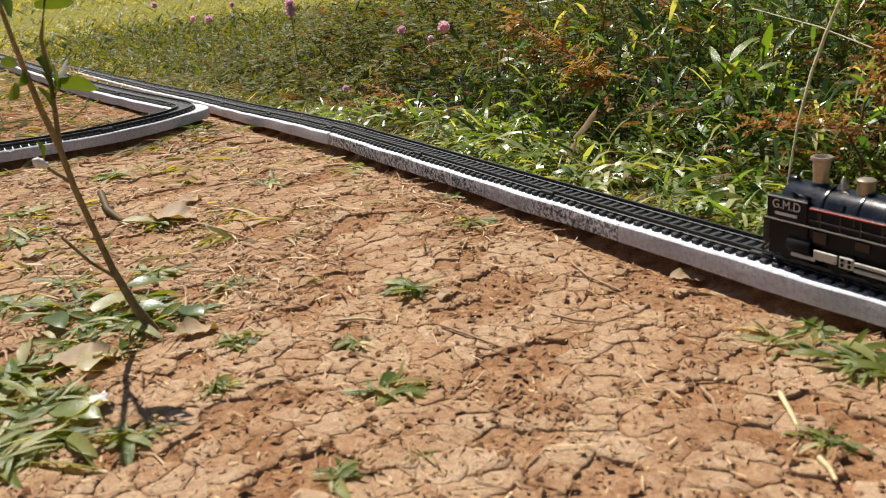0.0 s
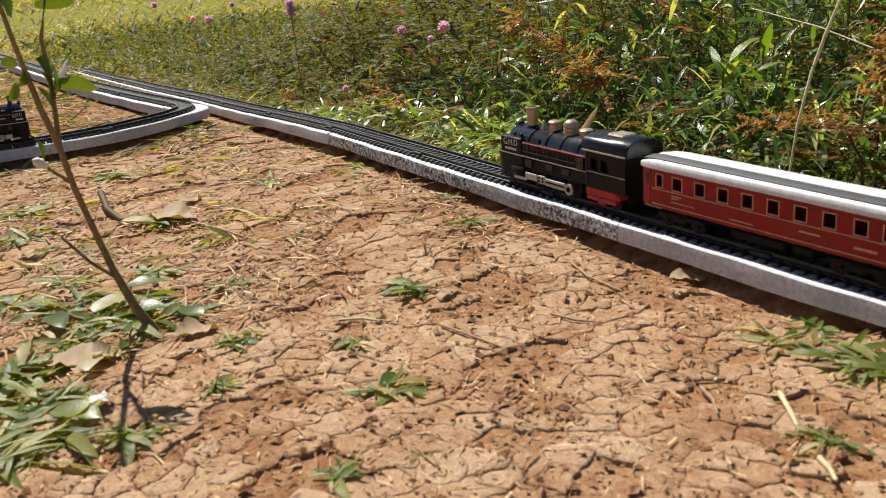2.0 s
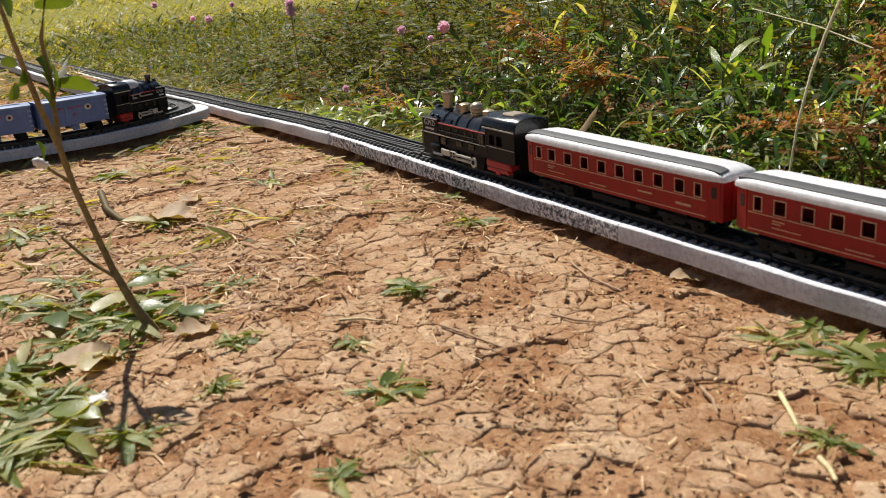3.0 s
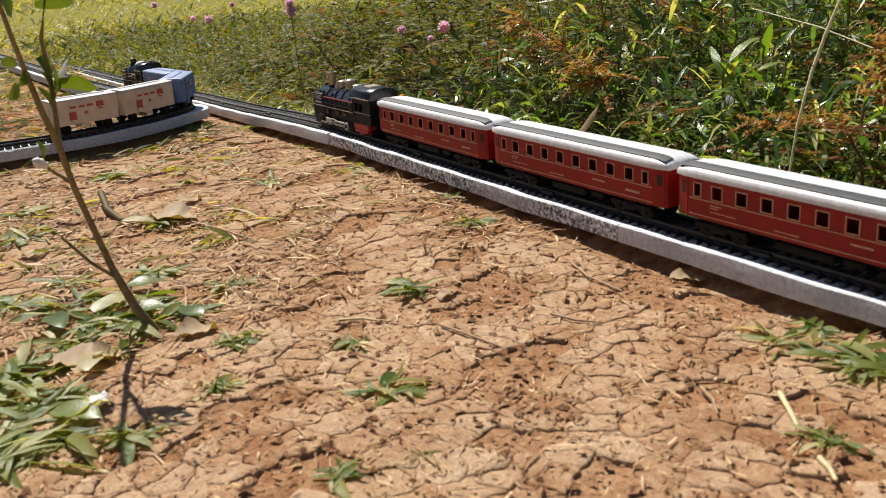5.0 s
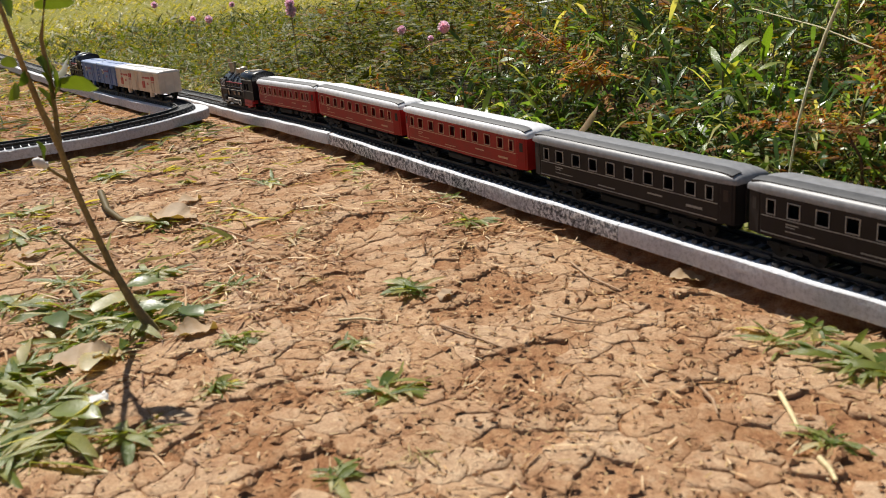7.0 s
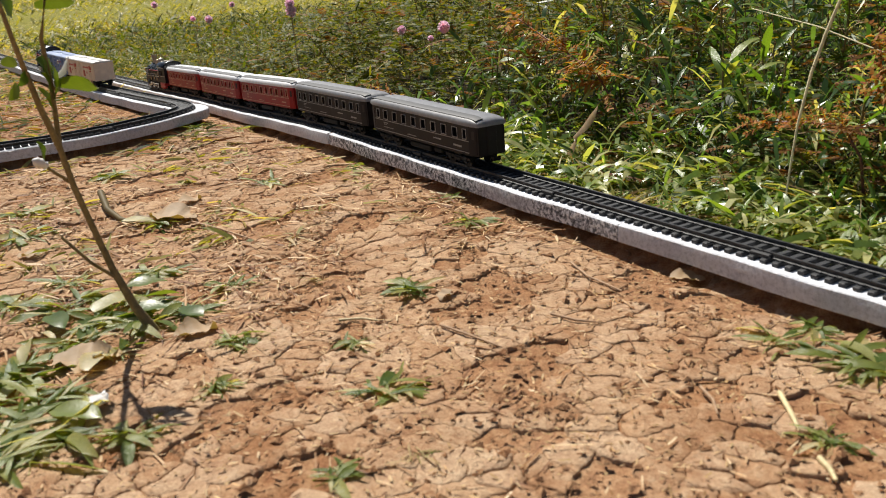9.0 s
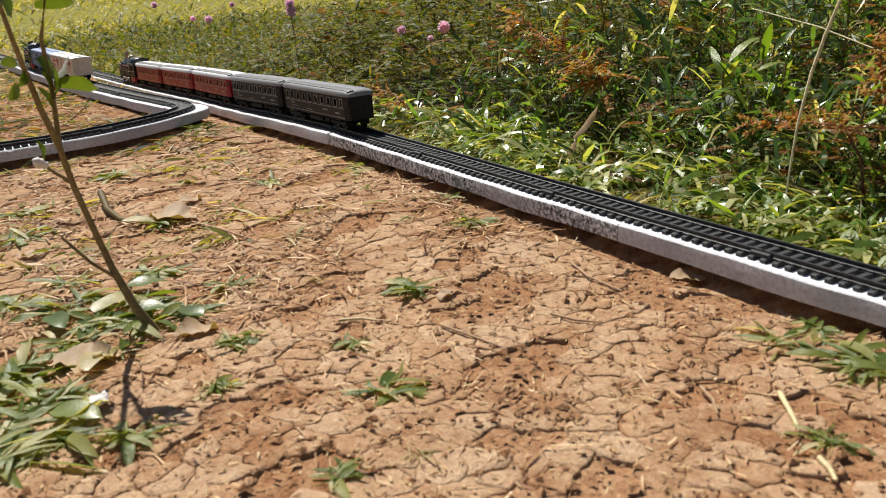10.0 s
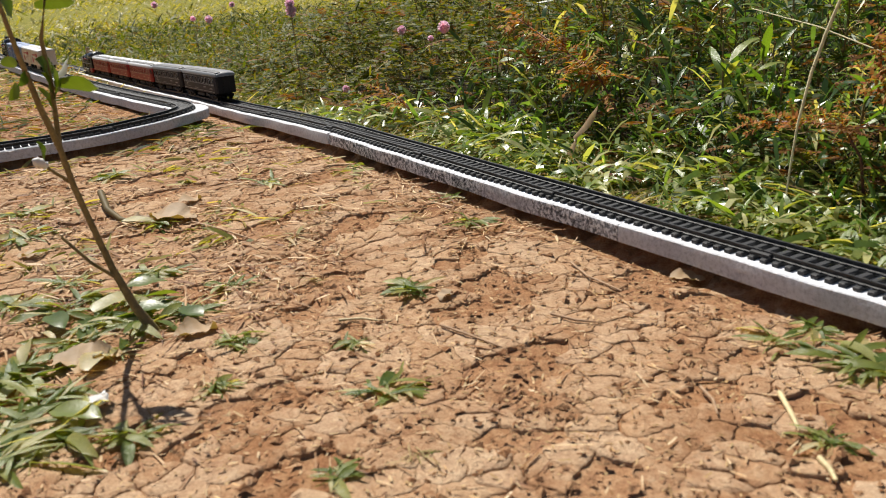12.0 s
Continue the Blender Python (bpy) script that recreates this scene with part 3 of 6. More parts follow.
def locomotive(chimney_mat, dome_mat, label, group, humped=False):
    """Black toy steam engine, front at x = 0, cab at the back."""
    e = base("steam_locomotive", label, "toy locomotive", group)
    bz, br = 0.0238, 0.0112
    turn = Matrix.Rotation(radians(90), 4, "Y")
    boiler = part("boiler", Shape().lathe([(0.004, 0.006), (0.0085, 0.006), (br * 0.93, 0.0066), (br, 0.008), (br, 0.090)], 28, pose(0, 0, bz) @ turn), LOCO_BLACK, e, "glossy black ribbed boiler", 40)
    for x in (0.0285, 0.046, 0.0605, 0.0765):
        part("boiler_band", Shape().lathe([(br + 0.0002, x), (br + 0.0006, x + 0.0003), (br + 0.0006, x + 0.0011), (br + 0.0002, x + 0.0014)], 28, pose(0, 0, bz) @ turn), LOCO_BLACK, boiler, "", 30)
    part("smokebox_door", Shape().lathe([(0.0002, 0.0042), (0.004, 0.0046), (0.0072, 0.0058), (0.0076, 0.0062)], 20, pose(0, 0, bz) @ turn), LOCO_BLACK, boiler, "", 40)
    part("headlamp", Shape().lathe([(0.0022, 0.0), (0.0026, 0.001), (0.0026, 0.004), (0.002, 0.0046)], 14, pose(0.0045, 0, bz + br - 0.001) @ turn), LOCO_BLACK, e, "", 40)
    for y in (-1, 1):
        lo, hi = sorted((y * br, y * (br - 0.0012)))
        for x in (0.0145, 0.0215):
            part("pipe_boss", Shape().lathe([(0.0012, 0), (0.0012, 0.0014), (0.0006, 0.0018)], 10, pose(x, y * 0.0095, 0.0305) @ pose(0, 0, 0, -y * 60)), LOCO_BLACK, boiler)
        part("inspection_plate", Shape().box(0.0325, 0.0405, -0.0016, 0.0016, 0, 0.0006, 0.0002, pose(0, y * 0.0100, 0.0290) @ pose(0, 0, 0, -y * 62)), LOCO_BLACK, boiler)
    # side tanks, deflector plates and running boards
    for y in (-1, 1):
        def slab(x0, x1, z0, z1, ya, yb, c=0.0004):
            lo, hi = sorted((y * ya, y * yb))
            return Shape().box(x0, x1, lo, hi, z0, z1, c)
        sh = slab(0.0015, 0.0235, 0.0185, 0.0292, 0.0080, 0.0122)
        d = part("front_side_plate", sh, LOCO_SIDE, e, "black side plate with white lettering")
        part("painted_line", slab(0.0015, 0.0235, 0.0284, 0.0289, 0.0121, 0.0124, 0), ROD_GREY, d)
        part("tank_side", slab(0.0235, 0.088, 0.0185, 0.0272, 0.0080, 0.0116), LOCO_SIDE, e)
        part("hand_rail", slab(0.0245, 0.0865, 0.0262, 0.0269, 0.0116, 0.0123, 0.0002), LOCO_RED, e, "thin reddish rail along the tank")
        part("running_board", slab(0.0000, 0.088, 0.0176, 0.0188, 0.0080, 0.0126, 0.0003), CHASSIS, e, "black running board with a worn pale edge")
        part("board_edge", slab(0.0005, 0.0875, 0.0180, 0.0186, 0.0126, 0.0128, 0), ROD_GREY, e)
        part("side_skirt", slab(0.0030, 0.0240, 0.0020, 0.0178, 0.0080, 0.0119), LOCO_SIDE, e)
        part("frame_panel", slab(0.0240, 0.0880, 0.0100, 0.0178, 0.0080, 0.0110), LOCO_SIDE, e)
        for x in (0.0300, 0.0400, 0.0500, 0.0600, 0.0700):
            part("tank_rib", slab(x, x + 0.0009, 0.0190, 0.0258, 0.0116, 0.0121, 0.0002), LOCO_BLACK, e)
        part("feed_pipe", slab(0.0250, 0.0780, 0.0212, 0.0220, 0.0116, 0.0125, 0.0002), LOCO_BLACK, e)
        for x in (0.0480, 0.0640):
            part("step_plate", slab(x, x + 0.0070, 0.0130, 0.0170, 0.0110, 0.0119, 0.0003), LOCO_BLACK, e)
        part("sand_box", slab(0.0270, 0.0340, 0.0118, 0.0172, 0.0110, 0.0122, 0.0004), LOCO_BLACK, e)
        part("cab_line", slab(0.0885, 0.1210, 0.0192, 0.0196, 0.0128, 0.0130, 0), ROD_GREY, e)
        part("cab_post", slab(0.0880, 0.0890, 0.0110, 0.0316, 0.0128, 0.0132, 0.0002), LOCO_BLACK, e)
        part("valve_box", slab(0.0790, 0.0850, 0.0190, 0.0255, 0.0118, 0.0128), LOCO_BLACK, e)
        # rods and cylinder
        yy = y * 0.0128
        rod = Shape()
        lo, hi = sorted((yy, yy + y * 0.0010))
        rod.box(0.0290, 0.0410, lo, hi, 0.0048, 0.0090, 0.0004).box(0.0420, 0.0495, lo, hi, 0.0042, 0.0092, 0.0005)
        rod.box(0.0495, 0.0690, lo, hi, 0.0066, 0.0082, 0.0003).box(0.0495, 0.0690, lo, hi, 0.0038, 0.0054, 0.0003)
        rod.box(0.0170, 0.0300, lo, hi, 0.0036, 0.0052, 0.0004)
        rod.lathe([(0.0034, 0), (0.0034, 0.001)], 16, pose(0.0725, yy if y > 0 else yy, 0.0052) @ pose(0, 0, 0, -y * 90))
        rods = part("connecting_rod", rod, ROD_GREY, e, "pale metallic connecting rods", 30)
        for x, z in ((0.0725, 0.0052), (0.0440, 0.0056), (0.0475, 0.0056), (0.0440, 0.0078), (0.0475, 0.0078)):
            r = 0.0017 if x > 0.06 else 0.0008
            part("rod_pin", Shape().lathe([(r, 0.0010), (r, 0.0014)], 12, pose(x, yy, z) @ pose(0, 0, 0, -y * 90)), CHASSIS, rods)
        part("cylinder", Shape().lathe([(0.0044, 0.014), (0.0048, 0.0146), (0.0048, 0.0260), (0.0044, 0.0266)], 18, pose(0, y * 0.0092, 0.0082) @ turn), CHASSIS, e, "", 40)
    # buffer beam and pilot
    part("buffer_beam", Shape().box(-0.0006, 0.0030, -0.0122, 0.0122, 0.0060, 0.0178, 0.0006), LOCO_BLACK, e)
    sh = Shape()
    for i in range(9):
        y = -0.010 + i * 0.0025
        sh.add([(0.001, y - 0.0006, 0.0065), (0.001, y + 0.0006, 0.0065), (-0.007 + abs(y) * 0.35, y + 0.0006, 0.0012), (-0.007 + abs(y) * 0.35, y - 0.0006, 0.0012), (0.003, y - 0.0006, 0.0065), (0.003, y + 0.0006, 0.0065), (-0.005 + abs(y) * 0.35, y + 0.0006, 0.0012), (-0.005 + abs(y) * 0.35, y - 0.0006, 0.0012)],
               [(0, 1, 2, 3), (4, 7, 6, 5), (0, 4, 5, 1), (3, 2, 6, 7), (0, 3, 7, 4), (1, 5, 6, 2)])
    part("pilot", sh, LOCO_BLACK, e, "black slatted pilot")
    # chassis and drivers
    part("chassis", Shape().box(0.004, 0.118, -0.0068, 0.0068, 0.0040, 0.0180, 0.0006), CHASSIS, e)
    for x in (0.0385, 0.0555, 0.0725):
        wheelset(x, e, 0.0068)
    for x in (0.0115, 0.0960, 0.1100):
        wheelset(x, e, 0.0042)
    # chimney and domes
    top = bz + br - 0.0012
    part("chimney", Shape().lathe([(0.0033, 0), (0.0034, 0.004), (0.0040, 0.0115), (0.0048, 0.0120), (0.0048, 0.0133), (0.0034, 0.0134), (0.0030, 0.0118)], 20, pose(0.0205, 0, top)), chimney_mat, e, "flared chimney", 35)
    part("chimney_base", Shape().lathe([(0.0046, -0.0012), (0.0042, 0.0008), (0.0034, 0.0018)], 20, pose(0.0205, 0, top)), LOCO_BLACK, e, "", 40)
    if humped:
        rings = [[(x, w * math.cos(math.pi * i / 10), top - 0.003 + h * math.sin(math.pi * i / 10) ** 0.7) for i in range(11)] for x, w, h in ((0.050, 0.0030, 0.004), (0.052, 0.0056, 0.0072), (0.058, 0.0072, 0.0092), (0.070, 0.0076, 0.0098), (0.082, 0.0072, 0.0094), (0.087, 0.0060, 0.0080))]
        part("steam_dome", Shape().loft(rings), dome_mat, e, "long rounded silver dome", 50)
        for y in (-1, 1):
            lo, hi = sorted((y * 0.0116, y * 0.0131))
            part("pipe", Shape().box(0.034, 0.062, lo, hi, 0.0232, 0.0240).box(0.062, 0.0635, lo, hi, 0.0232, 0.0266).box(0.0635, 0.080, lo, hi, 0.0258, 0.0266).box(0.072, 0.082, lo, hi, 0.0222, 0.0236).box(0.080, 0.082, lo, hi, 0.0222, 0.0266), ROD_GREY, e, "pale stepped pipe along the side")
    else:
        part("whistle", Shape().lathe([(0.0033, 0), (0.0028, 0.0012), (0.0016, 0.0030), (0.0007, 0.0056), (0.0003, 0.0060)], 16, pose(0.0322, 0, top)), dome_mat, e, "", 50)
        part("sand_dome", Shape().lathe([(0.0038, 0), (0.0037, 0.0050), (0.0041, 0.0056), (0.0041, 0.0066), (0.0030, 0.0072)], 18, pose(0.0433, 0, top)), dome_mat, e, "", 35)
        part("steam_dome", Shape().lathe([(0.0040, -0.001), (0.0046, 0.001), (0.0046, 0.0021), (0.0041, 0.0025), (0.0046, 0.0030), (0.0046, 0.0044), (0.0041, 0.0048), (0.0046, 0.0054), (0.0047, 0.0070), (0.0040, 0.0082), (0.0022, 0.0094)], 20, pose(0.0592, 0, top)), dome_mat, e, "ribbed dome", 35)
        part("rear_dome", Shape().lathe([(0.0038, 0), (0.0038, 0.0036), (0.0041, 0.0042), (0.0041, 0.0050), (0.0030, 0.0056)], 18, pose(0.0734, 0, top)), dome_mat, e, "", 35)
    # cab
    c = part("cab", Shape().box(0.088, 0.1215, -0.0104, 0.0104, 0.0105, 0.0318), LOCO_SIDE, e, "dark cab with two side windows")
    for y in (-1, 1):
        lo, hi = sorted((y * 0.0128, y * 0.0104))
        for a, b, za, zb in ((0.088, 0.1215, 0.0105, 0.0205), (0.088, 0.1215, 0.0272, 0.0318), (0.088, 0.0925, 0.0205, 0.0272), (0.0990, 0.1010, 0.0205, 0.0272), (0.1075, 0.1215, 0.0205, 0.0272)):
            part("cab_panel", Shape().box(a, b, lo, hi, za, zb), LOCO_SIDE, c)
    for a, b in ((0.088, 0.0892), (0.1203, 0.1215)):
        part("cab_bulkhead", Shape().box(a, b, -0.0100, 0.0100, 0.0316, 0.0365), LOCO_SIDE, c)
    part("cab_roof", Shape().loft(roof_rings(0.0136, 0.0316, 0.0088, [(0.0845, 0.95, 0.95), (0.0850, 1, 1), (0.1228, 1, 1), (0.1235, 0.95, 0.95)], 14)), LOCO_BLACK, e, "glossy black arched cab roof", 45)
    for y in (-1, 1):
        lo, hi = sorted((y * 0.0137, y * 0.0141))
        part("rain_strip", Shape().box(0.086, 0.1225, lo, hi, 0.0312, 0.0320), ROD_GREY, e)
    part("roof_hatch", Shape().box(0.099, 0.1125, -0.0062, 0.0048, 0.0394, 0.0412, 0.0008), LOCO_BLACK if humped else dome_mat, e, "flat roof hatch")
    part("tender_bogie", Shape().box(0.0870, 0.1160, -0.0126, 0.0126, 0.0060, 0.0102, 0.0006).box(0.0880, 0.1130, -0.0128, 0.0128, 0.0030, 0.0056, 0.0005).box(0.0985, 0.1035, -0.0131, 0.0131, 0.0016, 0.0050, 0.0006).box(0.1120, 0.1165, -0.0134, 0.0134, 0.0066, 0.0098, 0.0010), LOCO_RED, e, "bright red moulded bogie frame under the cab")
    part("coupler", Shape().box(0.1215, 0.1300, -0.0016, 0.0016, 0.0064, 0.0086, 0.0004), CHASSIS, e)
    for y in (-1, 1):
        cu = bpy.data.curves.new("lettering", "FONT")
        cu.body, cu.size, cu.extrude, cu.align_x = "G.M.D", 0.0058, 0.0001, "CENTER"
        me = bpy.data.meshes.new_from_object(bpy.data.objects.new("tmp", cu))
        me.materials.clear()
        me.materials.append(WHITE_MARK)
        t = linked("lettering", me, e, "white raised letters")
        t.matrix_basis = pose(0.0125, y * 0.01235, 0.0236, 90, 0, 0 if y < 0 else 180)
        lo, hi = sorted((y * 0.0122, y * 0.01245))
        part("number_bar", Shape().box(0.0065, 0.0185, lo, hi, 0.0206, 0.0220), WHITE_MARK, e, "small white illegible bar")
    return e


def wagon(box_mat, roof_mat, mark, label, round_mark=None):
    """Covered goods wagon, front end at -x."""
    w = base("goods_wagon", label, "toy wagon", "wagons of the goods train")
    H, Y, Z0, Z1 = 0.0305, 0.0125, 0.0085, 0.0318
    b = part("body", Shape().box(-H, H, -Y, Y, Z0, Z1, 0.0006), box_mat, w)
    for sgn in (-1, 1):
        lo, hi = sorted((sgn * Y, sgn * (Y + 0.0007)))
        for x in (-0.029, -0.0145, 0.0145, 0.029):
            part("rib", Shape().box(x - 0.0007, x + 0.0007, lo, hi, Z0, Z1 - 0.001), box_mat, b)
        part("side_door", Shape().box(-0.0085, 0.0085, lo, hi, Z0 + 0.002, Z1 - 0.002, 0.0003), box_mat, b)
        lo, hi = sorted((sgn * Y, sgn * (Y + 0.0011)))
        for xa, xb, za, zb in ((-0.017, -0.0105, 0.0225, 0.0272), (-0.007, -0.0015, 0.0238, 0.0262), (0.0005, 0.006, 0.0238, 0.0258), (0.0085, 0.0135, 0.0240, 0.0256), (-0.0155, -0.0115, 0.0200, 0.0210), (-0.0015, 0.0015, 0.0172, 0.0196)):
            if round_mark and xa < -0.010:
                continue
            x0, x1 = sorted((sgn * xa, sgn * xb))
            part("lettering", Shape().box(x0, x1, lo, hi, za, zb), mark, b, "illegible printed bar")
        if round_mark:
            part("emblem", Shape().lathe([(0.0029, 0.0), (0.0029, 0.0012), (0.0024, 0.0014)], 18, pose(-0.0125, sgn * Y, 0.0238) @ pose(0, 0, 0, -sgn * 90)), round_mark, b, "round white printed emblem")
            part("emblem_core", Shape().lathe([(0.0014, 0.0013), (0.0014, 0.0016), (0.0006, 0.0017)], 12, pose(-0.0125, sgn * Y, 0.0238) @ pose(0, 0, 0, -sgn * 90)), DARK_IN, b)
            for zz in (0.0130, 0.0175, 0.0220, 0.0265):
                part("end_rung", Shape().box(-H + 0.0002, -H + 0.0030, sorted((sgn * Y, sgn * (Y + 0.0012)))[0], sorted((sgn * Y, sgn * (Y + 0.0012)))[1], zz, zz + 0.0016), BLUE_RUNG, b)
        else:
            x0, x1 = sorted((sgn * 0.0095, sgn * 0.0155))
            part("emblem", Shape().box(x0, x1, lo, hi, 0.0130, 0.0205), mark, b, "square red printed patch")
        for end in (-1, 1):
            x0, x1 = sorted((end * H, end * (H + 0.0006)))
            part("end_rib", Shape().box(x0, x1, sgn * 0.0055 - 0.0007, sgn * 0.0055 + 0.0007, Z0, Z1 - 0.001), box_mat, b)
        lo, hi = sorted((sgn * 0.0085, sgn * 0.0115))
        for x in (-0.020, 0.0, 0.020):
            part("axle_guard", Shape().box(x - 0.0030, x + 0.0030, lo, hi, 0.0030, 0.0086, 0.0006), box_mat if abs(x) < 0.01 else CHASSIS, w)
    part("roof", Shape().loft(roof_rings(0.0131, Z1, 0.0018, [(-0.0312, 1, 0.9), (-0.0308, 1, 1), (0.0308, 1, 1), (0.0312, 1, 0.9)], 10)), roof_mat, w, "", 40)
    part("roof_walk", Shape().box(-0.024, 0.024, -0.0026, 0.0026, Z1 + 0.0012, Z1 + 0.0026, 0.0005), roof_mat, w)
    for end in (-1, 1):
        x0, x1 = sorted((end * H, end * (H + 0.0036)))
        part("coupler", Shape().box(x0, x1, -0.0015, 0.0015, 0.0062, 0.0084, 0.0004), CHASSIS, w)
    for o in w.children_recursive:
        for v in o.data.vertices:
            v.co.x *= 1.07
    for x in (-0.0210, 0.0210):
        wheelset(x, w, 0.0046)
    return w


DOME_SILVER = plastic("silver_dome_paint", (0.62, 0.62, 0.66), 0.35, 0.15, 200)
BLUE_RUNG = plastic("pale_blue_rung", (0.30, 0.36, 0.52), 0.45, 0.2)
FADED_MARK = plastic("faded_red_print", (0.26, 0.10, 0.20), 0.5, 0.3)
loco_1 = locomotive(METAL_TAN, METAL_TAN, "black toy steam locomotive with tan chimney and red cab bogie", "locomotives")
red_1 = coach(COACH_RED, ROOF_SILVER, CREAM_LINE, "red toy passenger coach with silver roof and cream-lined windows")
dark_1 = coach(COACH_DARK, ROOF_GREY, GREY_LINE, "dark brown-grey toy passenger coach with grey roof")
red_2, red_3, dark_2 = copy_thing(red_1, Matrix()), copy_thing(red_1, Matrix()), copy_thing(dark_1, Matrix())
loco_2 = locomotive(LOCO_BLACK, DOME_SILVER, "black toy steam locomotive with a silver dome pulling goods wagons", "locomotives", True)
for o in loco_2.children_recursive:
    if o.name.startswith("lettering"):
        o.location.x *= 0.66
        o.scale = (0.55, 0.8, 1)
    else:
        for v in o.data.vertices:
            v.co.x *= 0.53
            if o.name.startswith("chimney") and not o.name.startswith("chimney_base"):
                v.co.z -= max(0.0, v.co.z - 0.0372) * 0.55
blue_1 = wagon(BLUE_BOX, BLUE_ROOF, FADED_MARK, "blue covered toy goods wagon with white emblem and faded red print", WHITE_MARK)
cream_1 = wagon(CREAM_BOX, PALE_ROOF, RED_MARK, "cream covered toy goods wagon with red print")
blue_2, cream_2 = copy_thing(blue_1, Matrix()), copy_thing(cream_1, Matrix())


# ---- plants beyond the line ----
GREEN = leaf_material("green_blade", [(0.0, (0.018, 0.050, 0.010)), (0.35, (0.062, 0.135, 0.028)), (0.7, (0.160, 0.265, 0.050)), (0.88, (0.36, 0.41, 0.11)), (1.0, (0.56, 0.52, 0.22))], 0.42, 0.32, 0.58, (2.05, 1.85, 0.9))
DEEP = leaf_material("deep_green_leaf", [(0.0, (0.014, 0.042, 0.010)), (0.5, (0.048, 0.108, 0.022)), (1.0, (0.17, 0.25, 0.05))], 0.38, 0.38, 0.42, (1.95, 1.8, 0.7))
OLIVE = leaf_material("olive_feathery_leaf", [(0.0, (0.032, 0.055, 0.006)), (0.5, (0.095, 0.125, 0.012)), (0.85, (0.20, 0.19, 0.022)), (1.0, (0.22, 0.11, 0.02))], 0.38, 0.55, 0.22)
RUST = leaf_material("rusty_dry_leaf", [(0.0, (0.11, 0.04, 0.015)), (0.5, (0.20, 0.085, 0.025)), (1.0, (0.28, 0.16, 0.05))], 0.35, 0.7)
STRAW = leaf_material("dry_straw", [(0.0, (0.16, 0.085, 0.04)), (0.5, (0.36, 0.24, 0.12)), (1.0, (0.60, 0.46, 0.28))], 0.25, 0.6)
DEBRIS = leaf_material("brown_dry_debris", [(0.0, (0.15, 0.060, 0.024)), (0.35, (0.32, 0.17, 0.075)), (0.7, (0.47, 0.30, 0.16)), (1.0, (0.72, 0.57, 0.38))], 0.15, 0.55)
PALE = leaf_material("pale_yellow_green_grass", [(0.0, (0.12, 0.145, 0.025)), (0.5, (0.28, 0.27, 0.065)), (1.0, (0.52, 0.44, 0.20))], 0.38, 0.5, 0.25)
STEM = plastic("brown_green_stem", (0.23, 0.165, 0.06), 0.6, 0.5, 220)
BROWNSTEM = leaf_material("brown_weed_stem", [(0.0, (0.07, 0.045, 0.02)), (0.5, (0.12, 0.085, 0.03)), (1.0, (0.16, 0.09, 0.04))], 0.08, 0.6)
TWIGBROWN = plastic("dry_brown_twig", (0.40, 0.25, 0.14), 0.7, 0.4, 260)
STALK = plastic("dry_yellow_stalk", (0.62, 0.50, 0.27), 0.6, 0.3, 300)
PALESTALK = leaf_material("pale_stalk", [(0.0, (0.74, 0.66, 0.40)), (1.0, (0.80, 0.74, 0.54))], 0.08, 0.55)
PINK = leaf_material("pink_flower", [(0.0, (0.80, 0.52, 0.66)), (0.5, (0.87, 0.65, 0.76)), (1.0, (0.92, 0.78, 0.86))], 0.5, 0.6, 0.2, (1.15, 1.0, 1.1))
# sun glare on one sapling leaf, painted in as white
GLARELEAF = leaf_material("leaf_glare_white", [(0.0, (0.70, 0.72, 0.70)), (1.0, (0.78, 0.80, 0.78))], 0.5, 0.4, 0.4, (1.15, 1.15, 1.1))
BUD = plastic("white_bud", (0.78, 0.74, 0.70), 0.6, 0.2, 200)
GREYLEAF = leaf_material("grey_dead_leaf", [(0.0, (0.30, 0.20, 0.12)), (0.5, (0.40, 0.29, 0.185)), (1.0, (0.36, 0.22, 0.12))], 0.12, 0.6)


def bed(n, x0, x1, y0, y1, near=(0.0, -0.1), power=1.3, keep=0.025):
    """Random spots beyond the track, thinner with distance, clear of both lines."""
    x, y = RNG.uniform(x0, x1, n * 8), RNG.uniform(y0, y1, n * 8)
    r = np.hypot(x - near[0], y - near[1])
    ok = RNG.uniform(0, 1, len(x)) < np.clip(0.45 / r, 0, 1) ** power
    xy = np.stack([x, y], 1)[ok]
    d = np.minimum(main_line.away(xy), loop_line.away(xy))
    return xy[d > keep][:n]


def clumps(xy, grain, seed):
    """Slow noise 0..1 over the plan."""
    q = np.random.default_rng(seed).uniform(0, 6.28, (6, 2))
    v = sum(np.sin((xy[:, 0] * math.cos(a) + xy[:, 1] * math.sin(a)) / grain * (1 + 0.35 * k) + b) for k, (a, b) in enumerate(q))
    return np.clip(0.5 + v / 6, 0, 1)


def canopy(xy):
    """Height of the growth over the soil."""
    d = xy[:, 1] - 0.01
    rise = 0.010 + 0.72 * np.clip(d - 0.078, 0, 0.30) * (0.35 + 1.3 * clumps(xy, 0.040, 3))
    thin = np.clip((xy[:, 0] + 1.9) / 0.7, 0.22, 1)
    return np.minimum(rise * thin, 0.15)


def lean_of(n, up=0.8, spread=1.0, drift=(0.1, -0.25)):
    a = RNG.uniform(0, 2 * math.pi, n)
    return np.stack([np.cos(a) * spread + drift[0], np.sin(a) * spread + drift[1], RNG.uniform(up * 0.3, up * 1.6, n)], 1)


def base_z(xy):
    return fall(xy[:, 0], xy[:, 1])


def stuff(ob, label, category):
    return tagged(ob, label, category, "", "stuff")


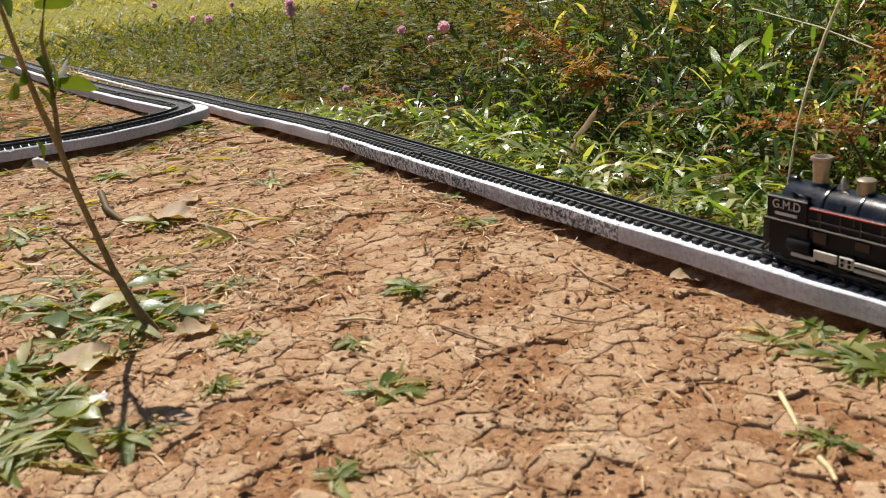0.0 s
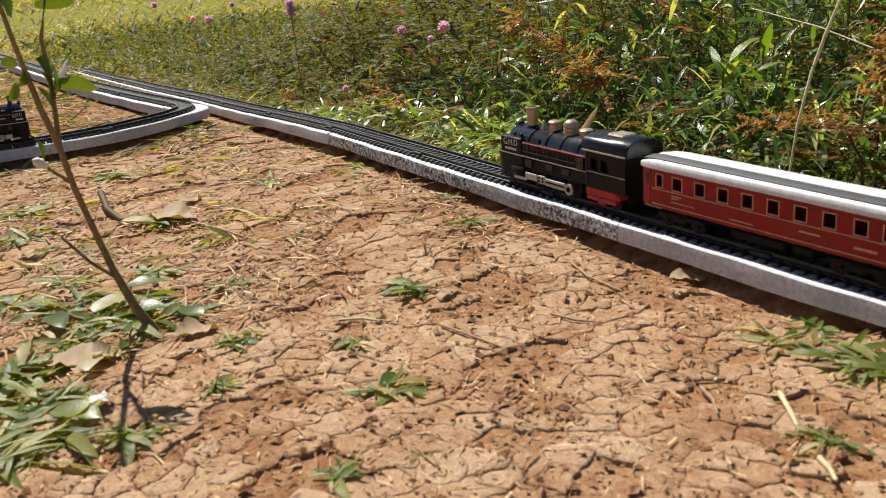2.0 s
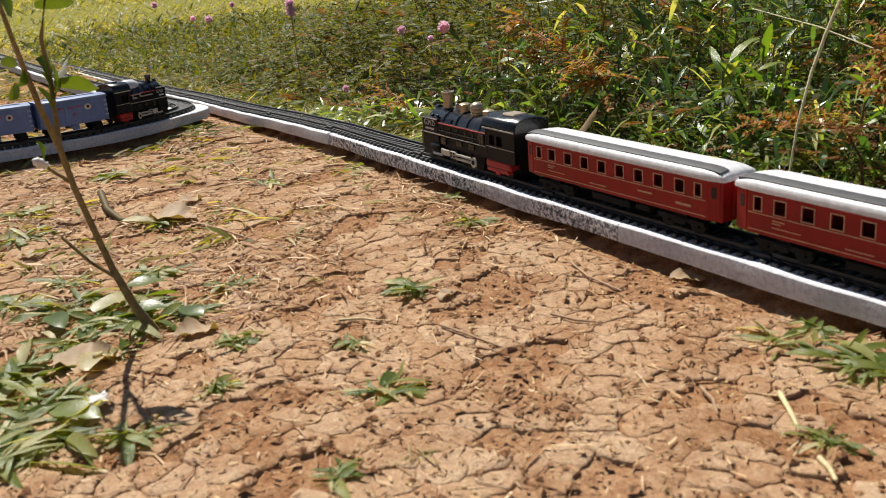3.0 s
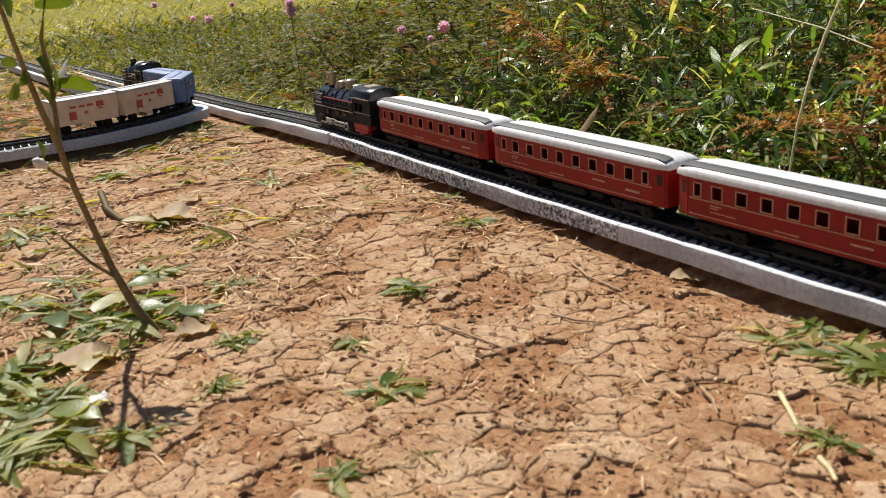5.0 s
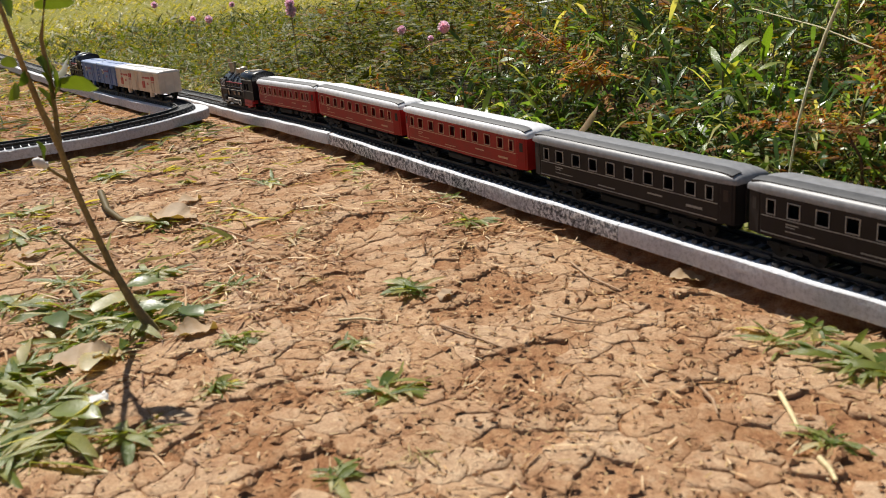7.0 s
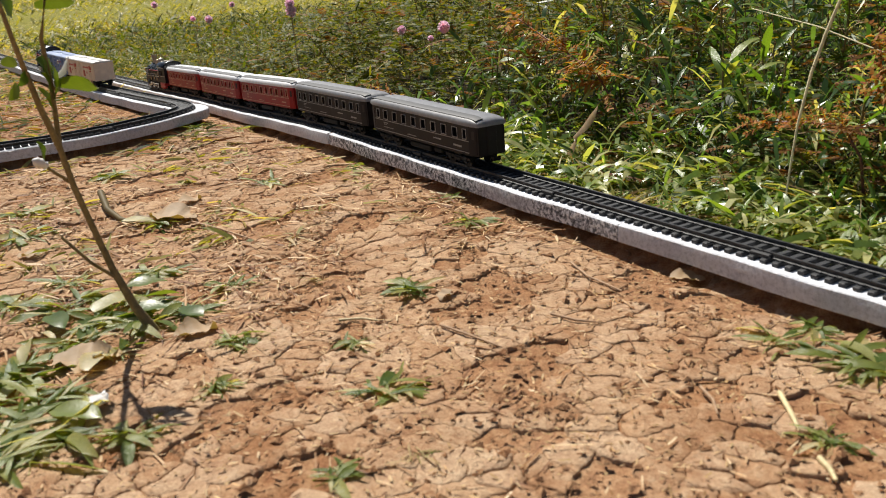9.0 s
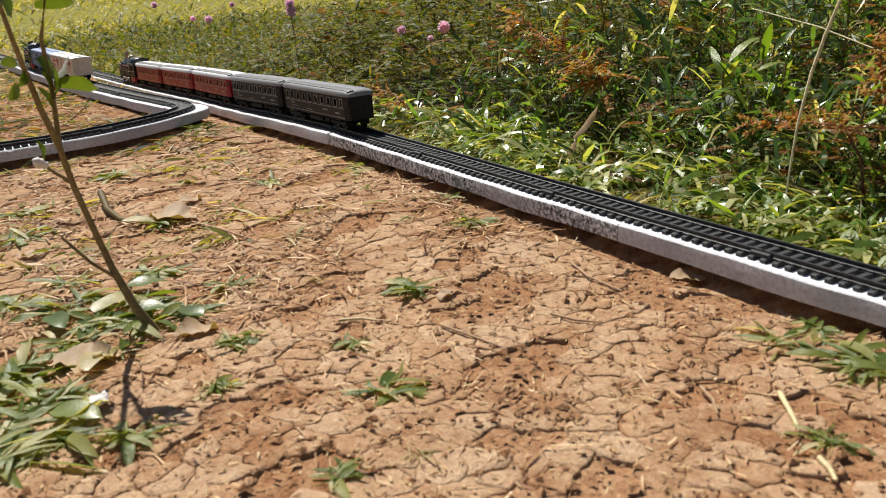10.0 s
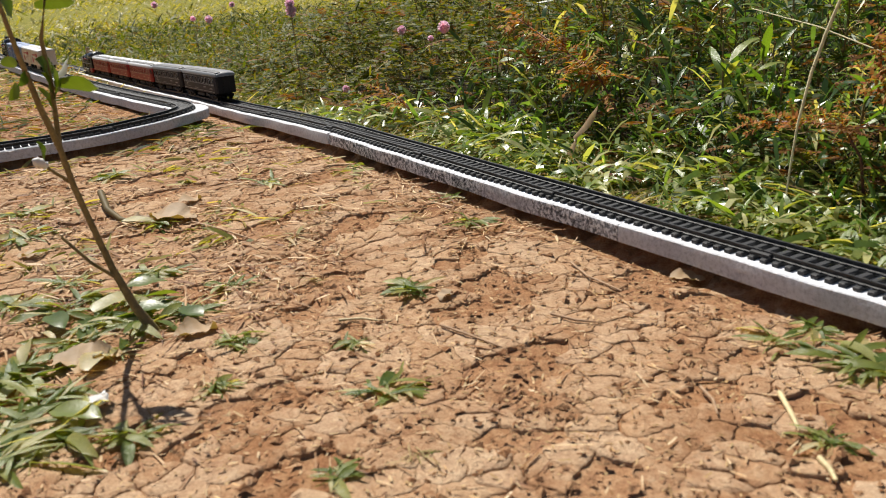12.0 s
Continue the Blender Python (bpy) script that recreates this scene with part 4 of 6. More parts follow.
LANCE = (0.35, 0.95, 0.85, 0.06)
BLADE = (0.8, 1.0, 0.7, 0.05)
# low grass at the edge of the track
xy = bed(9000, -1.7, 0.2, 0.012, 0.14, power=1.0, keep=0.0235)
n = len(xy)
z = base_z(xy) + RNG.uniform(0, 0.004, n)
stuff(ribbons("low_grass", np.column_stack([xy, z]), lean_of(n, 0.55), RNG.uniform(0.010, 0.028, n), RNG.uniform(0.0012, 0.0034, n), RNG.uniform(0.1, 0.6, n), GREEN, BLADE), "short bright green grass blades beside the track", "grass")
xy = bed(9000, -1.6, 0.2, 0.012, 0.115, power=1.0, keep=0.0225)
n = len(xy)
stuff(ribbons("yellow_grass", np.column_stack([xy, base_z(xy) + RNG.uniform(0, 0.006, n)]), lean_of(n, 0.6), RNG.uniform(0.010, 0.030, n), RNG.uniform(0.0010, 0.0028, n), RNG.uniform(0.1, 0.6, n), PALE, BLADE), "short yellow-green sunlit grass at the track side", "grass")
xy = bed(9000, -2.0, 0.2, 0.012, 0.13, power=1.0, keep=0.0215)
n = len(xy)
stuff(ribbons("dry_grass_litter", np.column_stack([xy, base_z(xy) + RNG.uniform(0.001, 0.007, n)]), lean_of(n, 0.25), RNG.uniform(0.012, 0.034, n), RNG.uniform(0.0006, 0.0016, n), RNG.uniform(0.05, 0.3, n), STRAW, BLADE), "dry tan grass litter lying beside the track", "dry grass")
# broad-bladed grass and weeds
xy = bed(36000, -3.4, 0.5, 0.06, 1.5)
broad = np.clip((xy[:, 0] + 0.95) / 0.33, 0.0, 1)
xy = xy[RNG.uniform(0, 1, len(xy)) < broad]
n, h = len(xy), canopy(xy)
far = np.clip(np.hypot(xy[:, 0], xy[:, 1] + 0.3), 0.6, 3) ** 0.5
z = base_z(xy) + h * RNG.uniform(0, 1, n) ** 0.8
stuff(ribbons("broad_grass", np.column_stack([xy, z]), lean_of(n, 1.5), RNG.uniform(0.016, 0.060, n) * far, (0.0014 + 0.0052 * RNG.uniform(0, 1, n) ** 1.8) * far, RNG.uniform(0.15, 0.9, n), GREEN, LANCE), "tangled broad-bladed green grass and weeds in sunlight", "grass")
xy = bed(13000, -3.0, 0.5, 0.05, 1.3)
xy = xy[RNG.uniform(0, 1, len(xy)) < np.clip((xy[:, 0] + 0.98) / 0.35, 0.0, 1)]
n, h = len(xy), canopy(xy)
far = np.clip(np.hypot(xy[:, 0], xy[:, 1] + 0.3), 0.6, 3) ** 0.5
z = base_z(xy) + h * RNG.uniform(0, 0.85, n)
stuff(ribbons("weed_leaves", np.column_stack([xy, z]), lean_of(n, 0.75), RNG.uniform(0.012, 0.032, n) * far, RNG.uniform(0.0028, 0.0070, n) * far, RNG.uniform(0.1, 0.6, n), DEEP, (0.3, 1.0, 0.8, 0.08)), "dark green lance-shaped weed leaves", "weeds")


# feathery leaves: a rib with pairs of narrow leaflets
def feathery(name, xy, z, size, material, label, pairs=9):
    n = len(xy)
    a = RNG.uniform(0, 2 * math.pi, n)
    rib = np.stack([np.cos(a), np.sin(a), RNG.uniform(-0.2, 0.7, n)], 1)
    rib /= np.linalg.norm(rib, axis=1, keepdims=True)
    side = np.cross(rib, [0, 0, 1.0])
    side /= np.linalg.norm(side, axis=1, keepdims=True)
    start = np.column_stack([xy, z])
    roots, leans, lens, wids = [start], [rib], [size], [size * 0.03]
    for k in range(pairs):
        u = 0.15 + 0.85 * k / (pairs - 1)
        p = start + rib * (size * u)[:, None]
        p[:, 2] -= 0.25 * size * u * u
        ln = size * (0.30 - 0.16 * abs(u - 0.5))
        for sg in (-1, 1):
            roots.append(p)
            leans.append(side * sg + rib * 0.45 + np.array([0, 0, 0.1]))
            lens.append(ln)
            wids.append(size * 0.085)
    return stuff(ribbons(name, np.vstack(roots), np.vstack(leans), np.concatenate(lens), np.concatenate(wids), np.full(n * (2 * pairs + 1), 0.2), material, (0.7, 1.0, 0.2)), label, "weeds")


xy = bed(26000, -3.6, 0.1, 0.04, 1.5, power=0.85)
fav = 0.16 + 0.84 * np.exp(-((xy[:, 0] + 1.45) / 0.70) ** 2)
xy = xy[RNG.uniform(0, 1, len(xy)) < fav]
n = len(xy)
feathery("feathery_weeds", xy, base_z(xy) + canopy(xy) * RNG.uniform(0.25, 1.05, n), RNG.uniform(0.016, 0.034, n), OLIVE, "olive green feathery leaves of low weeds")
xy = bed(2600, -1.6, 0.1, 0.07, 0.8, power=1.0)
xy = xy[clumps(xy, 0.035, 11) > 0.60]
n = len(xy)
feathery("rusty_weeds", xy, base_z(xy) + canopy(xy) * RNG.uniform(0.5, 1.1, n), RNG.uniform(0.018, 0.034, n), RUST, "rusty brown dried feathery leaves", 7)
# rusty patches that stand out of the green
px = np.repeat(np.array([[-0.6693, 0.1299, 0.080], [-0.4181, 0.118, 0.030], [-0.9132, 0.0757, 0.015], [-0.3377, 0.1071, 0.05]]), 14, axis=0) + RNG.normal(0, 1, (56, 3)) * np.array([0.030, 0.020, 0.010])
px[:, 2] = np.maximum(px[:, 2], 0.004)
feathery("rusty_fronds", px[:, :2], px[:, 2], RNG.uniform(0.014, 0.028, 56), RUST, "patches of rusty dried feathery leaves", 8)
# rough grass all round, out of the way of the lines
xo, yo = RNG.uniform(-4, 4, 16000), RNG.uniform(0.05, 4.5, 16000)
xy = np.stack([xo, yo], 1)[((xo > 0.3) | (yo > 1.3)) & ((xo > -2.0) | (yo > 3.2))]
n = len(xy)
stuff(ribbons("rough_grass", np.column_stack([xy, base_z(xy)]), lean_of(n, 1.3), RNG.uniform(0.05, 0.16, n), RNG.uniform(0.008, 0.020, n), RNG.uniform(0.2, 0.8, n), GREEN, BLADE), "rough green grass round the clearing", "grass")
# fine olive undergrowth down the line
xy = bed(26000, -4.2, -0.7, 0.035, 1.8, power=0.7)
n = len(xy)
far = np.clip(np.hypot(xy[:, 0], xy[:, 1] + 0.3), 0.6, 4) ** 0.6
stuff(ribbons("fine_undergrowth", np.column_stack([xy, base_z(xy) + canopy(xy) * RNG.uniform(0, 0.8, n)]), lean_of(n, 0.8), RNG.uniform(0.010, 0.026, n) * far, RNG.uniform(0.0014, 0.0034, n) * far, RNG.uniform(0.1, 0.6, n), OLIVE, BLADE), "fine olive undergrowth of low weeds", "weeds")
# stems through the growth
xy = bed(1500, -2.4, 0.4, 0.06, 1.0)
n, h = len(xy), canopy(xy)
stuff(ribbons("weed_stems", np.column_stack([xy, base_z(xy)]), lean_of(n, 1.6, 0.6), h * RNG.uniform(0.9, 1.5, n) + 0.01, RNG.uniform(0.0007, 0.0016, n), RNG.uniform(0, 0.25, n), BROWNSTEM, (1, 0.9, 0.7, 0.4)), "thin reddish-brown weed stems", "weeds")
xy = bed(2400, -2.4, 0.4, 0.05, 1.0)
n, h = len(xy), canopy(xy)
stuff(ribbons("dry_stems", np.column_stack([xy, base_z(xy) + h * RNG.uniform(0, 0.9, n)]), lean_of(n, 0.5), RNG.uniform(0.015, 0.05, n), RNG.uniform(0.0005, 0.0015, n), RNG.uniform(0, 0.3, n), STRAW, (1, 0.9, 0.7, 0.4)), "pale dry stems caught in the weeds", "dry grass")
# pale turf far down the line and on both sides of it
reach = 1.25 * np.exp(RNG.uniform(0, 2.75, 170000))
side = RNG.uniform(-0.35, 1.0, 170000)
x, y = -reach, side * np.minimum(reach * 0.75, 9) - 0.1
xy = np.stack([x, y], 1)
d = np.minimum(main_line.away(xy), loop_line.away(xy))
bare = np.clip((-x - 1.2) / 1.5, 0.07, 1) + np.where(y > 0.03, 0.6, 0)
ok = (d > 0.024) & (RNG.uniform(0, 1, len(x)) < bare * (0.35 + 0.65 * clumps(xy, 0.06, 5)))
xy = xy[ok][:70000]
n = len(xy)
far = np.clip(-xy[:, 0] / 2.2, 0.8, 5)
stuff(ribbons("pale_turf", np.column_stack([xy, base_z(xy)]), lean_of(n, 0.7), RNG.uniform(0.012, 0.036, n) * far, RNG.uniform(0.0018, 0.0044, n) * far, RNG.uniform(0.1, 0.7, n), PALE, BLADE), "sunlit yellow-green turf in the distance", "grass")


# ---- litter on the soil ----
def soil_spots(n, x0=-1.5, x1=-0.12, y0=-0.40, y1=-0.005, power=0.6):
    xy = bed(n, x0, x1, y0, y1, (0, -0.3), power, 0.0215)
    z = soil_z(xy[:, :1], xy[:, 1:])[:, 0]
    return xy, z + 0.0004


def flat_lean(n, tilt=0.05):
    a = RNG.uniform(0, 2 * math.pi, n)
    return np.stack([np.cos(a), np.sin(a), RNG.uniform(-0.3, 1, n) * tilt], 1)


xy, z = soil_spots(4200)
n = len(xy)
stuff(ribbons("straw_bits", np.column_stack([xy, z + 0.0008]), flat_lean(n), RNG.uniform(0.002, 0.004, n) + 0.011 * RNG.uniform(0, 1, n) ** 4, RNG.uniform(0.0004, 0.0010, n), RNG.uniform(-0.05, 0.08, n), DEBRIS, (0.9, 1.0, 0.8, 0.6), 0.2), "short bits of dry straw scattered on the clay", "straw")
xy, z = soil_spots(9000, x1=-0.42)
keep = clumps(xy, 0.03, 21) > 0.50
xy, z = xy[keep], z[keep]
n = len(xy)
stuff(ribbons("matted_dry_grass", np.column_stack([xy, z + 0.0012]), flat_lean(n, 0.14), RNG.uniform(0.005, 0.010, n) + 0.018 * RNG.uniform(0, 1, n) ** 3, RNG.uniform(0.0006, 0.0016, n), RNG.uniform(0, 0.2, n), DEBRIS, BLADE, 0.35), "matted tan dry grass on the clay", "dry grass")
xy, z = soil_spots(2200, x0=-1.9, x1=-0.55)
keep = clumps(xy, 0.035, 9) > 0.55
xy, z = xy[keep], z[keep]
n = len(xy)
stuff(ribbons("creeping_grass", np.column_stack([xy, z + 0.0010]), flat_lean(n, 0.4), RNG.uniform(0.010, 0.026, n), RNG.uniform(0.0014, 0.0032, n), RNG.uniform(0, 0.3, n), PALE, BLADE), "sparse creeping yellow-green grass on the clay", "grass")


def crumbs(n):
    """Loose crumbs and flakes of clay."""
    xy, z = soil_spots(n, x0=-1.2, power=0.9)
    keep = RNG.uniform(0, 1, len(xy)) < np.where(clumps(xy, 0.022, 31) > 0.6, 1.0, 0.35)
    xy, z = xy[keep], z[keep]
    n = len(xy)
    s = 0.0004 + 0.0016 * RNG.uniform(0, 1, n) ** 3.0
    shape = np.array([(1, 0, 0), (-0.4, 0.9, 0.1), (-0.6, -0.8, 0), (0.1, 0.1, 0.75), (0.5, 0.6, 0.35), (0, 0, -0.4)])
    faces = np.array([(0, 4, 3), (4, 1, 3), (1, 2, 3), (2, 0, 3), (0, 5, 4), (4, 5, 1), (1, 5, 2), (2, 5, 0)])
    a = RNG.uniform(0, 6.28, n)
    jit = RNG.uniform(0.6, 1.4, (n, 6, 3)) * shape
    px = (jit[:, :, 0] * np.cos(a)[:, None] - jit[:, :, 1] * np.sin(a)[:, None]) * s[:, None] * 1.5 + xy[:, :1]
    py = (jit[:, :, 0] * np.sin(a)[:, None] + jit[:, :, 1] * np.cos(a)[:, None]) * s[:, None] * 1.5 + xy[:, 1:]
    pz = jit[:, :, 2] * s[:, None] + z[:, None] + 0.0002
    vs = np.stack([px, py, pz], -1).reshape(-1, 3)
    fs = (np.arange(n)[:, None, None] * 6 + faces[None]).reshape(-1, 3)
    me = bpy.data.meshes.new("clay_crumbs")
    me.from_pydata(vs.tolist(), [], fs.tolist())
    me.materials.append(SOIL)
    return stuff(new("clay_crumbs", me), "loose crumbs and flakes of dry clay", "soil crumbs")


crumbs(11000)
xy, z = soil_spots(8000, power=0.7)
n = len(xy)
stuff(ribbons("pale_flakes", np.column_stack([xy, z + 0.0006]), flat_lean(n, 0.10), RNG.uniform(0.0012, 0.0040, n), RNG.uniform(0.0005, 0.0012, n), RNG.uniform(-0.1, 0.1, n), STRAW, (0.6, 1.0, 0.5), 0.2), "tiny pale flakes of chaff and bark on the clay", "chaff")


# ---- leaves of single plants ----
def leaf_mesh(name, material, length, width, curl, rows=6):
    """One leaf along +x with a folded midrib, bowed down at its tip."""
    vs, fs = [], []
    for i in range(rows + 1):
        u = i / rows
        w = width * 0.5 * max(0.04, math.sin(math.pi * min(1, 0.08 + 0.92 * u)) ** 0.75) * (1.0 if u < 0.98 else 0.2)
        zz = length * (0.25 * u - curl * u * u)
        wav = 0.05 * width * math.sin(u * 9 + length * 900)
        vs += [(length * u, -w, zz + 0.22 * w + wav), (length * u, 0, zz), (length * u, w, zz + 0.22 * w - wav)]
    for i in range(rows):
        a = i * 3
        fs += [(a, a + 1, a + 4, a + 3), (a + 1, a + 2, a + 5, a + 4)]
    me = bpy.data.meshes.new(name)
    me.from_pydata(vs, [], fs)
    me.materials.append(material)
    me.polygons.foreach_set("use_smooth", [True] * len(fs))
    return me


def leaf_look(name, stops, trans, rough=0.45):
    """Leaf colour that differs from object to object."""
    m = leaf_material(name, stops, trans, rough)
    nt = m.node_tree
    info = nt.nodes.new("ShaderNodeObjectInfo")
    for nd in nt.nodes:
        if nd.bl_idname == "ShaderNodeValToRGB" and nd.inputs[0].links and nd.inputs[0].links[0].from_node.bl_idname == "ShaderNodeNewGeometry":
            nt.links.new(info.outputs["Random"], nd.inputs[0])
    return m


WEED = leaf_look("grey_green_weed_leaf", [(0.0, (0.085, 0.135, 0.025)), (0.45, (0.18, 0.225, 0.048)), (0.8, (0.33, 0.34, 0.12)), (1.0, (0.56, 0.51, 0.32))], 0.42, 0.34)
WEED.node_tree.nodes["Principled BSDF"].inputs["Specular IOR Level"].default_value = 0.45
DRYLEAF = leaf_look("dry_blade", [(0.0, (0.20, 0.20, 0.06)), (0.5, (0.38, 0.28, 0.14)), (1.0, (0.52, 0.40, 0.24))], 0.2, 0.6)
SPRIG = leaf_look("sapling_leaf", [(0.0, (0.05, 0.10, 0.015)), (0.6, (0.09, 0.16, 0.02)), (1.0, (0.15, 0.22, 0.03))], 0.28)
WEED_LEAVES = [leaf_mesh("leaf", WEED, 1.0, w, c) for w, c in ((0.17, 0.34), (0.12, 0.22), (0.22, 0.40), (0.08, 0.26), (0.27, 0.30), (0.14, 0.10))]
DRY_LEAVES = [leaf_mesh("blade", DRYLEAF, 1.0, w, c) for w, c in ((0.08, 0.22), (0.06, 0.10), (0.10, 0.30))]
TUFTS = [(-0.3092, -0.2021, .026, 'w'), (-0.4045, -0.1404, .024, 'w'), (-0.4537, -0.2635, .03, 'w'), (-0.4511, -0.2433, .024, 'w'), (-0.4641, -0.2817, .03, 'w'),
         (-0.4946, -0.2953, .028, 'w'), (-0.5267, -0.2414, .022, 'w'), (-0.4240, -0.286, .022, 'w'), (-0.3991, -0.2344, .02, 'w'), (-0.3908, -0.3229, .032, 'w')]
TUFTS += [(-0.4343, -0.3264, .03, 'w'), (-0.3479, -0.3188, .03, 'w'), (-0.3449, -0.3348, .032, 'w'), (-0.3364, -0.2967, .02, 'w'), (-0.3920, -0.3090, .018, 'w'),
          (-0.249, -0.0502, .022, 'w'), (-0.2213, -0.0422, .022, 'w'), (-0.2084, -0.0426, .022, 'w'), (-0.1868, -0.0997, .014, 'w'), (-0.2607, -0.2462, .014, 'w')]
TUFTS += [(-0.2562, -0.2196, .012, 'd'), (-0.3618, -0.1935, .014, 'w'), (-0.5374, -0.1519, .024, 'd'), (-0.6905, -0.1121, .022, 'w'), (-0.8129, -0.2039, .026, 'w'),
          (-0.6406, -0.2076, .024, 'w'), (-0.6686, -0.2942, .026, 'w'), (-0.7423, -0.2832, .026, 'w'), (-0.475, -0.2121, .018, 'w'), (-0.4489, -0.1727, .014, 'd')]
TUFTS += [(-0.4813, -0.0574, .02, 'w'), (-0.5522, -0.0335, .02, 'w'), (-0.7039, -0.0330, .018, 'w'), (-0.9805, -0.0420, .03, 'w'), (-1.0007, -0.0796, .022, 'w'),
          (-0.5196, -0.0802, .018, 'd'), (-0.6136, -0.0646, .016, 'd'), (-0.5827, -0.1177, .018, 'd'), (-0.3574, -0.2555, .014, 'w'), (-0.5485, -0.2805, .024, 'w')]
TUFTS += [(-0.374, -0.332, .030, 'w'), (-0.418, -0.324, .030, 'w'), (-0.450, -0.300, .026, 'w'), (-0.480, -0.258, .026, 'w'), (-0.505, -0.278, .026, 'w')]
TUFTS += [(-0.5251, -0.3132, .026, 'w'), (-0.8888, -0.0769, .02, 'd'), (-0.817, -0.036, .02, 'd'), (-0.8829, -0.1226, .02, 'd'), (-0.6124, -0.2593, .02, 'd'), (-0.2471, -0.0317, .018, 'w')]


def ground_at(x, y):
    return float(soil_z(np.array([[x]]), np.array([[y]]))[0, 0])


def tuft(x, y, size, kind):
    rnd = random.Random(int(x * 1e4) * 7 + int(y * 1e4))
    if kind == "w":
        t = base("weed_tuft", "small grey-green leafy weed tuft growing in cracked clay", "weed", "weed tufts", at=(x, y, ground_at(x, y)))
        many, meshes, name = 24, WEED_LEAVES, "leaf"
    else:
        t = base("dry_grass_tuft", "half-dry yellowish grass tuft flat on the clay", "grass tuft", "dry grass tufts", at=(x, y, ground_at(x, y)))
        many, meshes, name = 13, DRY_LEAVES + WEED_LEAVES[3:4], "blade"
    for i in range(many):
        a = 360 * i / many + rnd.uniform(-25, 25)
        s = size * rnd.uniform(0.35, 1.0)
        o = linked(name, rnd.choice(meshes), t)
        o.matrix_basis = pose(rnd.uniform(-0.25, 0.25) * size, rnd.uniform(-0.25, 0.25) * size, 0.0004 + 0.06 * size * rnd.random(), rnd.uniform(-35, 35), -rnd.uniform(-13, 10) * (0.5 if kind == "d" else 1), a) @ Matrix.Diagonal((s, s, s, 1))
    return t


for row in TUFTS:
    tuft(*row)


# broad pale leaves lying flat round the sapling's foot
def fallen_leaf(x, y, size, turn):
    ob = tagged(new("fallen_leaf", leaf_mesh("fallen_leaf", WEED, size, size * 0.5, 0.18)), "broad pale green leaf lying flat among weeds", "leaf", "fallen leaves")
    ob.matrix_basis = pose(x, y, ground_at(x, y) + 0.004, 6, 4, turn)


for x, y, s, turn in ((-0.466, -0.268, .022, 60), (-0.478, -0.283, .026, 110), (-0.452, -0.246, .020, 20), (-0.500, -0.262, .022, 80), (-0.405, -0.300, .020, 150), (-0.372, -0.318, .024, 40), (-0.488, -0.302, .024, 10)):
    fallen_leaf(x, y, s, turn)


def paper_scrap(x, y):
    """A small crumpled whitish scrap."""
    sh, n = Shape(), 6
    rnd = random.Random(3)
    vs = [(i * 0.0022 - 0.0055 + rnd.uniform(-0.0008, 0.0008), j * 0.0020 - 0.005 + rnd.uniform(-0.0008, 0.0008), rnd.uniform(0, 0.0032)) for i in range(n) for j in range(n)]
    sh.add(vs, [(i * n + j, (i + 1) * n + j, (i + 1) * n + j + 1, i * n + j + 1) for i in range(n - 1) for j in range(n - 1)])
    ob = part("dried_blossom", sh, BUD)
    tagged(ob, "small crumpled whitish dried blossom on the clay", "dried blossom")
    ob.location = (x, y, ground_at(x, y) + 0.0012)


paper_scrap(-0.372, -0.302)
h = main_line.at(main_line.s_of_x(-0.470))
tagged(part("white_fleck", Shape().box(-0.470, -0.4615, h[1] - 0.0076, h[1] - 0.0052, ZFT + 0.0022, ZFT + 0.0028, 0.0002), BUD), "small white fleck lying on the track joint", "paper fleck")


def dead_leaf(x, y, size, turn, label):
    me = leaf_mesh("dead_leaf", GREYLEAF, size, size * 0.62, 0.20, 14)
    for v in me.vertices:
        p = v.co / size
        k = noise.noise((p.x * 4 + turn, p.y * 5, 0.5))
        v.co.z += size * (0.16 * k + 0.10 * abs(p.y) * math.sin(p.x * 11 + turn) + 0.05)
        v.co.y *= 1 + 0.45 * noise.noise((p.x * 9, turn, 2.5))
    ob = tagged(new("dead_leaf", me), label, "dead leaf", "dead leaves")
    ob.matrix_basis = pose(x, y, ground_at(x, y) + 0.0015, 8, 6, turn)


for x, y, s, turn in ((-0.4283, -0.3095, .030, 70), (-0.4216, -0.2568, .022, 100), (-0.3441, -0.0240, .018, 40), (-0.6560, -0.2090, .036, 40), (-0.6740, -0.1860, .022, 120), (-0.6632, -0.2214, .020, 20), (-0.6128, -0.2929, .016, 200), (-0.3878, -0.127, .012, 300), (-0.8719, -0.1309, .012, 80)):
    dead_leaf(x, y, s, turn, "curled grey-brown dead leaf lying on the clay")

TWIGS = [((-0.2187, -0.0864), (-0.206, -0.0951), (-0.1961, -0.1024)), ((-0.3536, -0.1534), (-0.3354, -0.1494), (-0.3149, -0.1451)), ((-0.3864, -0.0543), (-0.3633, -0.0613), (-0.3368, -0.0615)),
         ((-0.6246, -0.1907), (-0.5899, -0.182), (-0.5482, -0.1755)), ((-0.3353, -0.1049), (-0.3224, -0.1002), (-0.3134, -0.0945)), ((-0.8896, -0.1368), (-0.9204, -0.1039), (-0.9764, -0.0579)),
         ((-0.1801, -0.112), (-0.1737, -0.115), (-0.1677, -0.1195)), ((-0.3905, -0.1874), (-0.3854, -0.1781), (-0.3783, -0.1727)), ((-0.2395, -0.1054), (-0.2285, -0.1101), (-0.2199, -0.1166))]
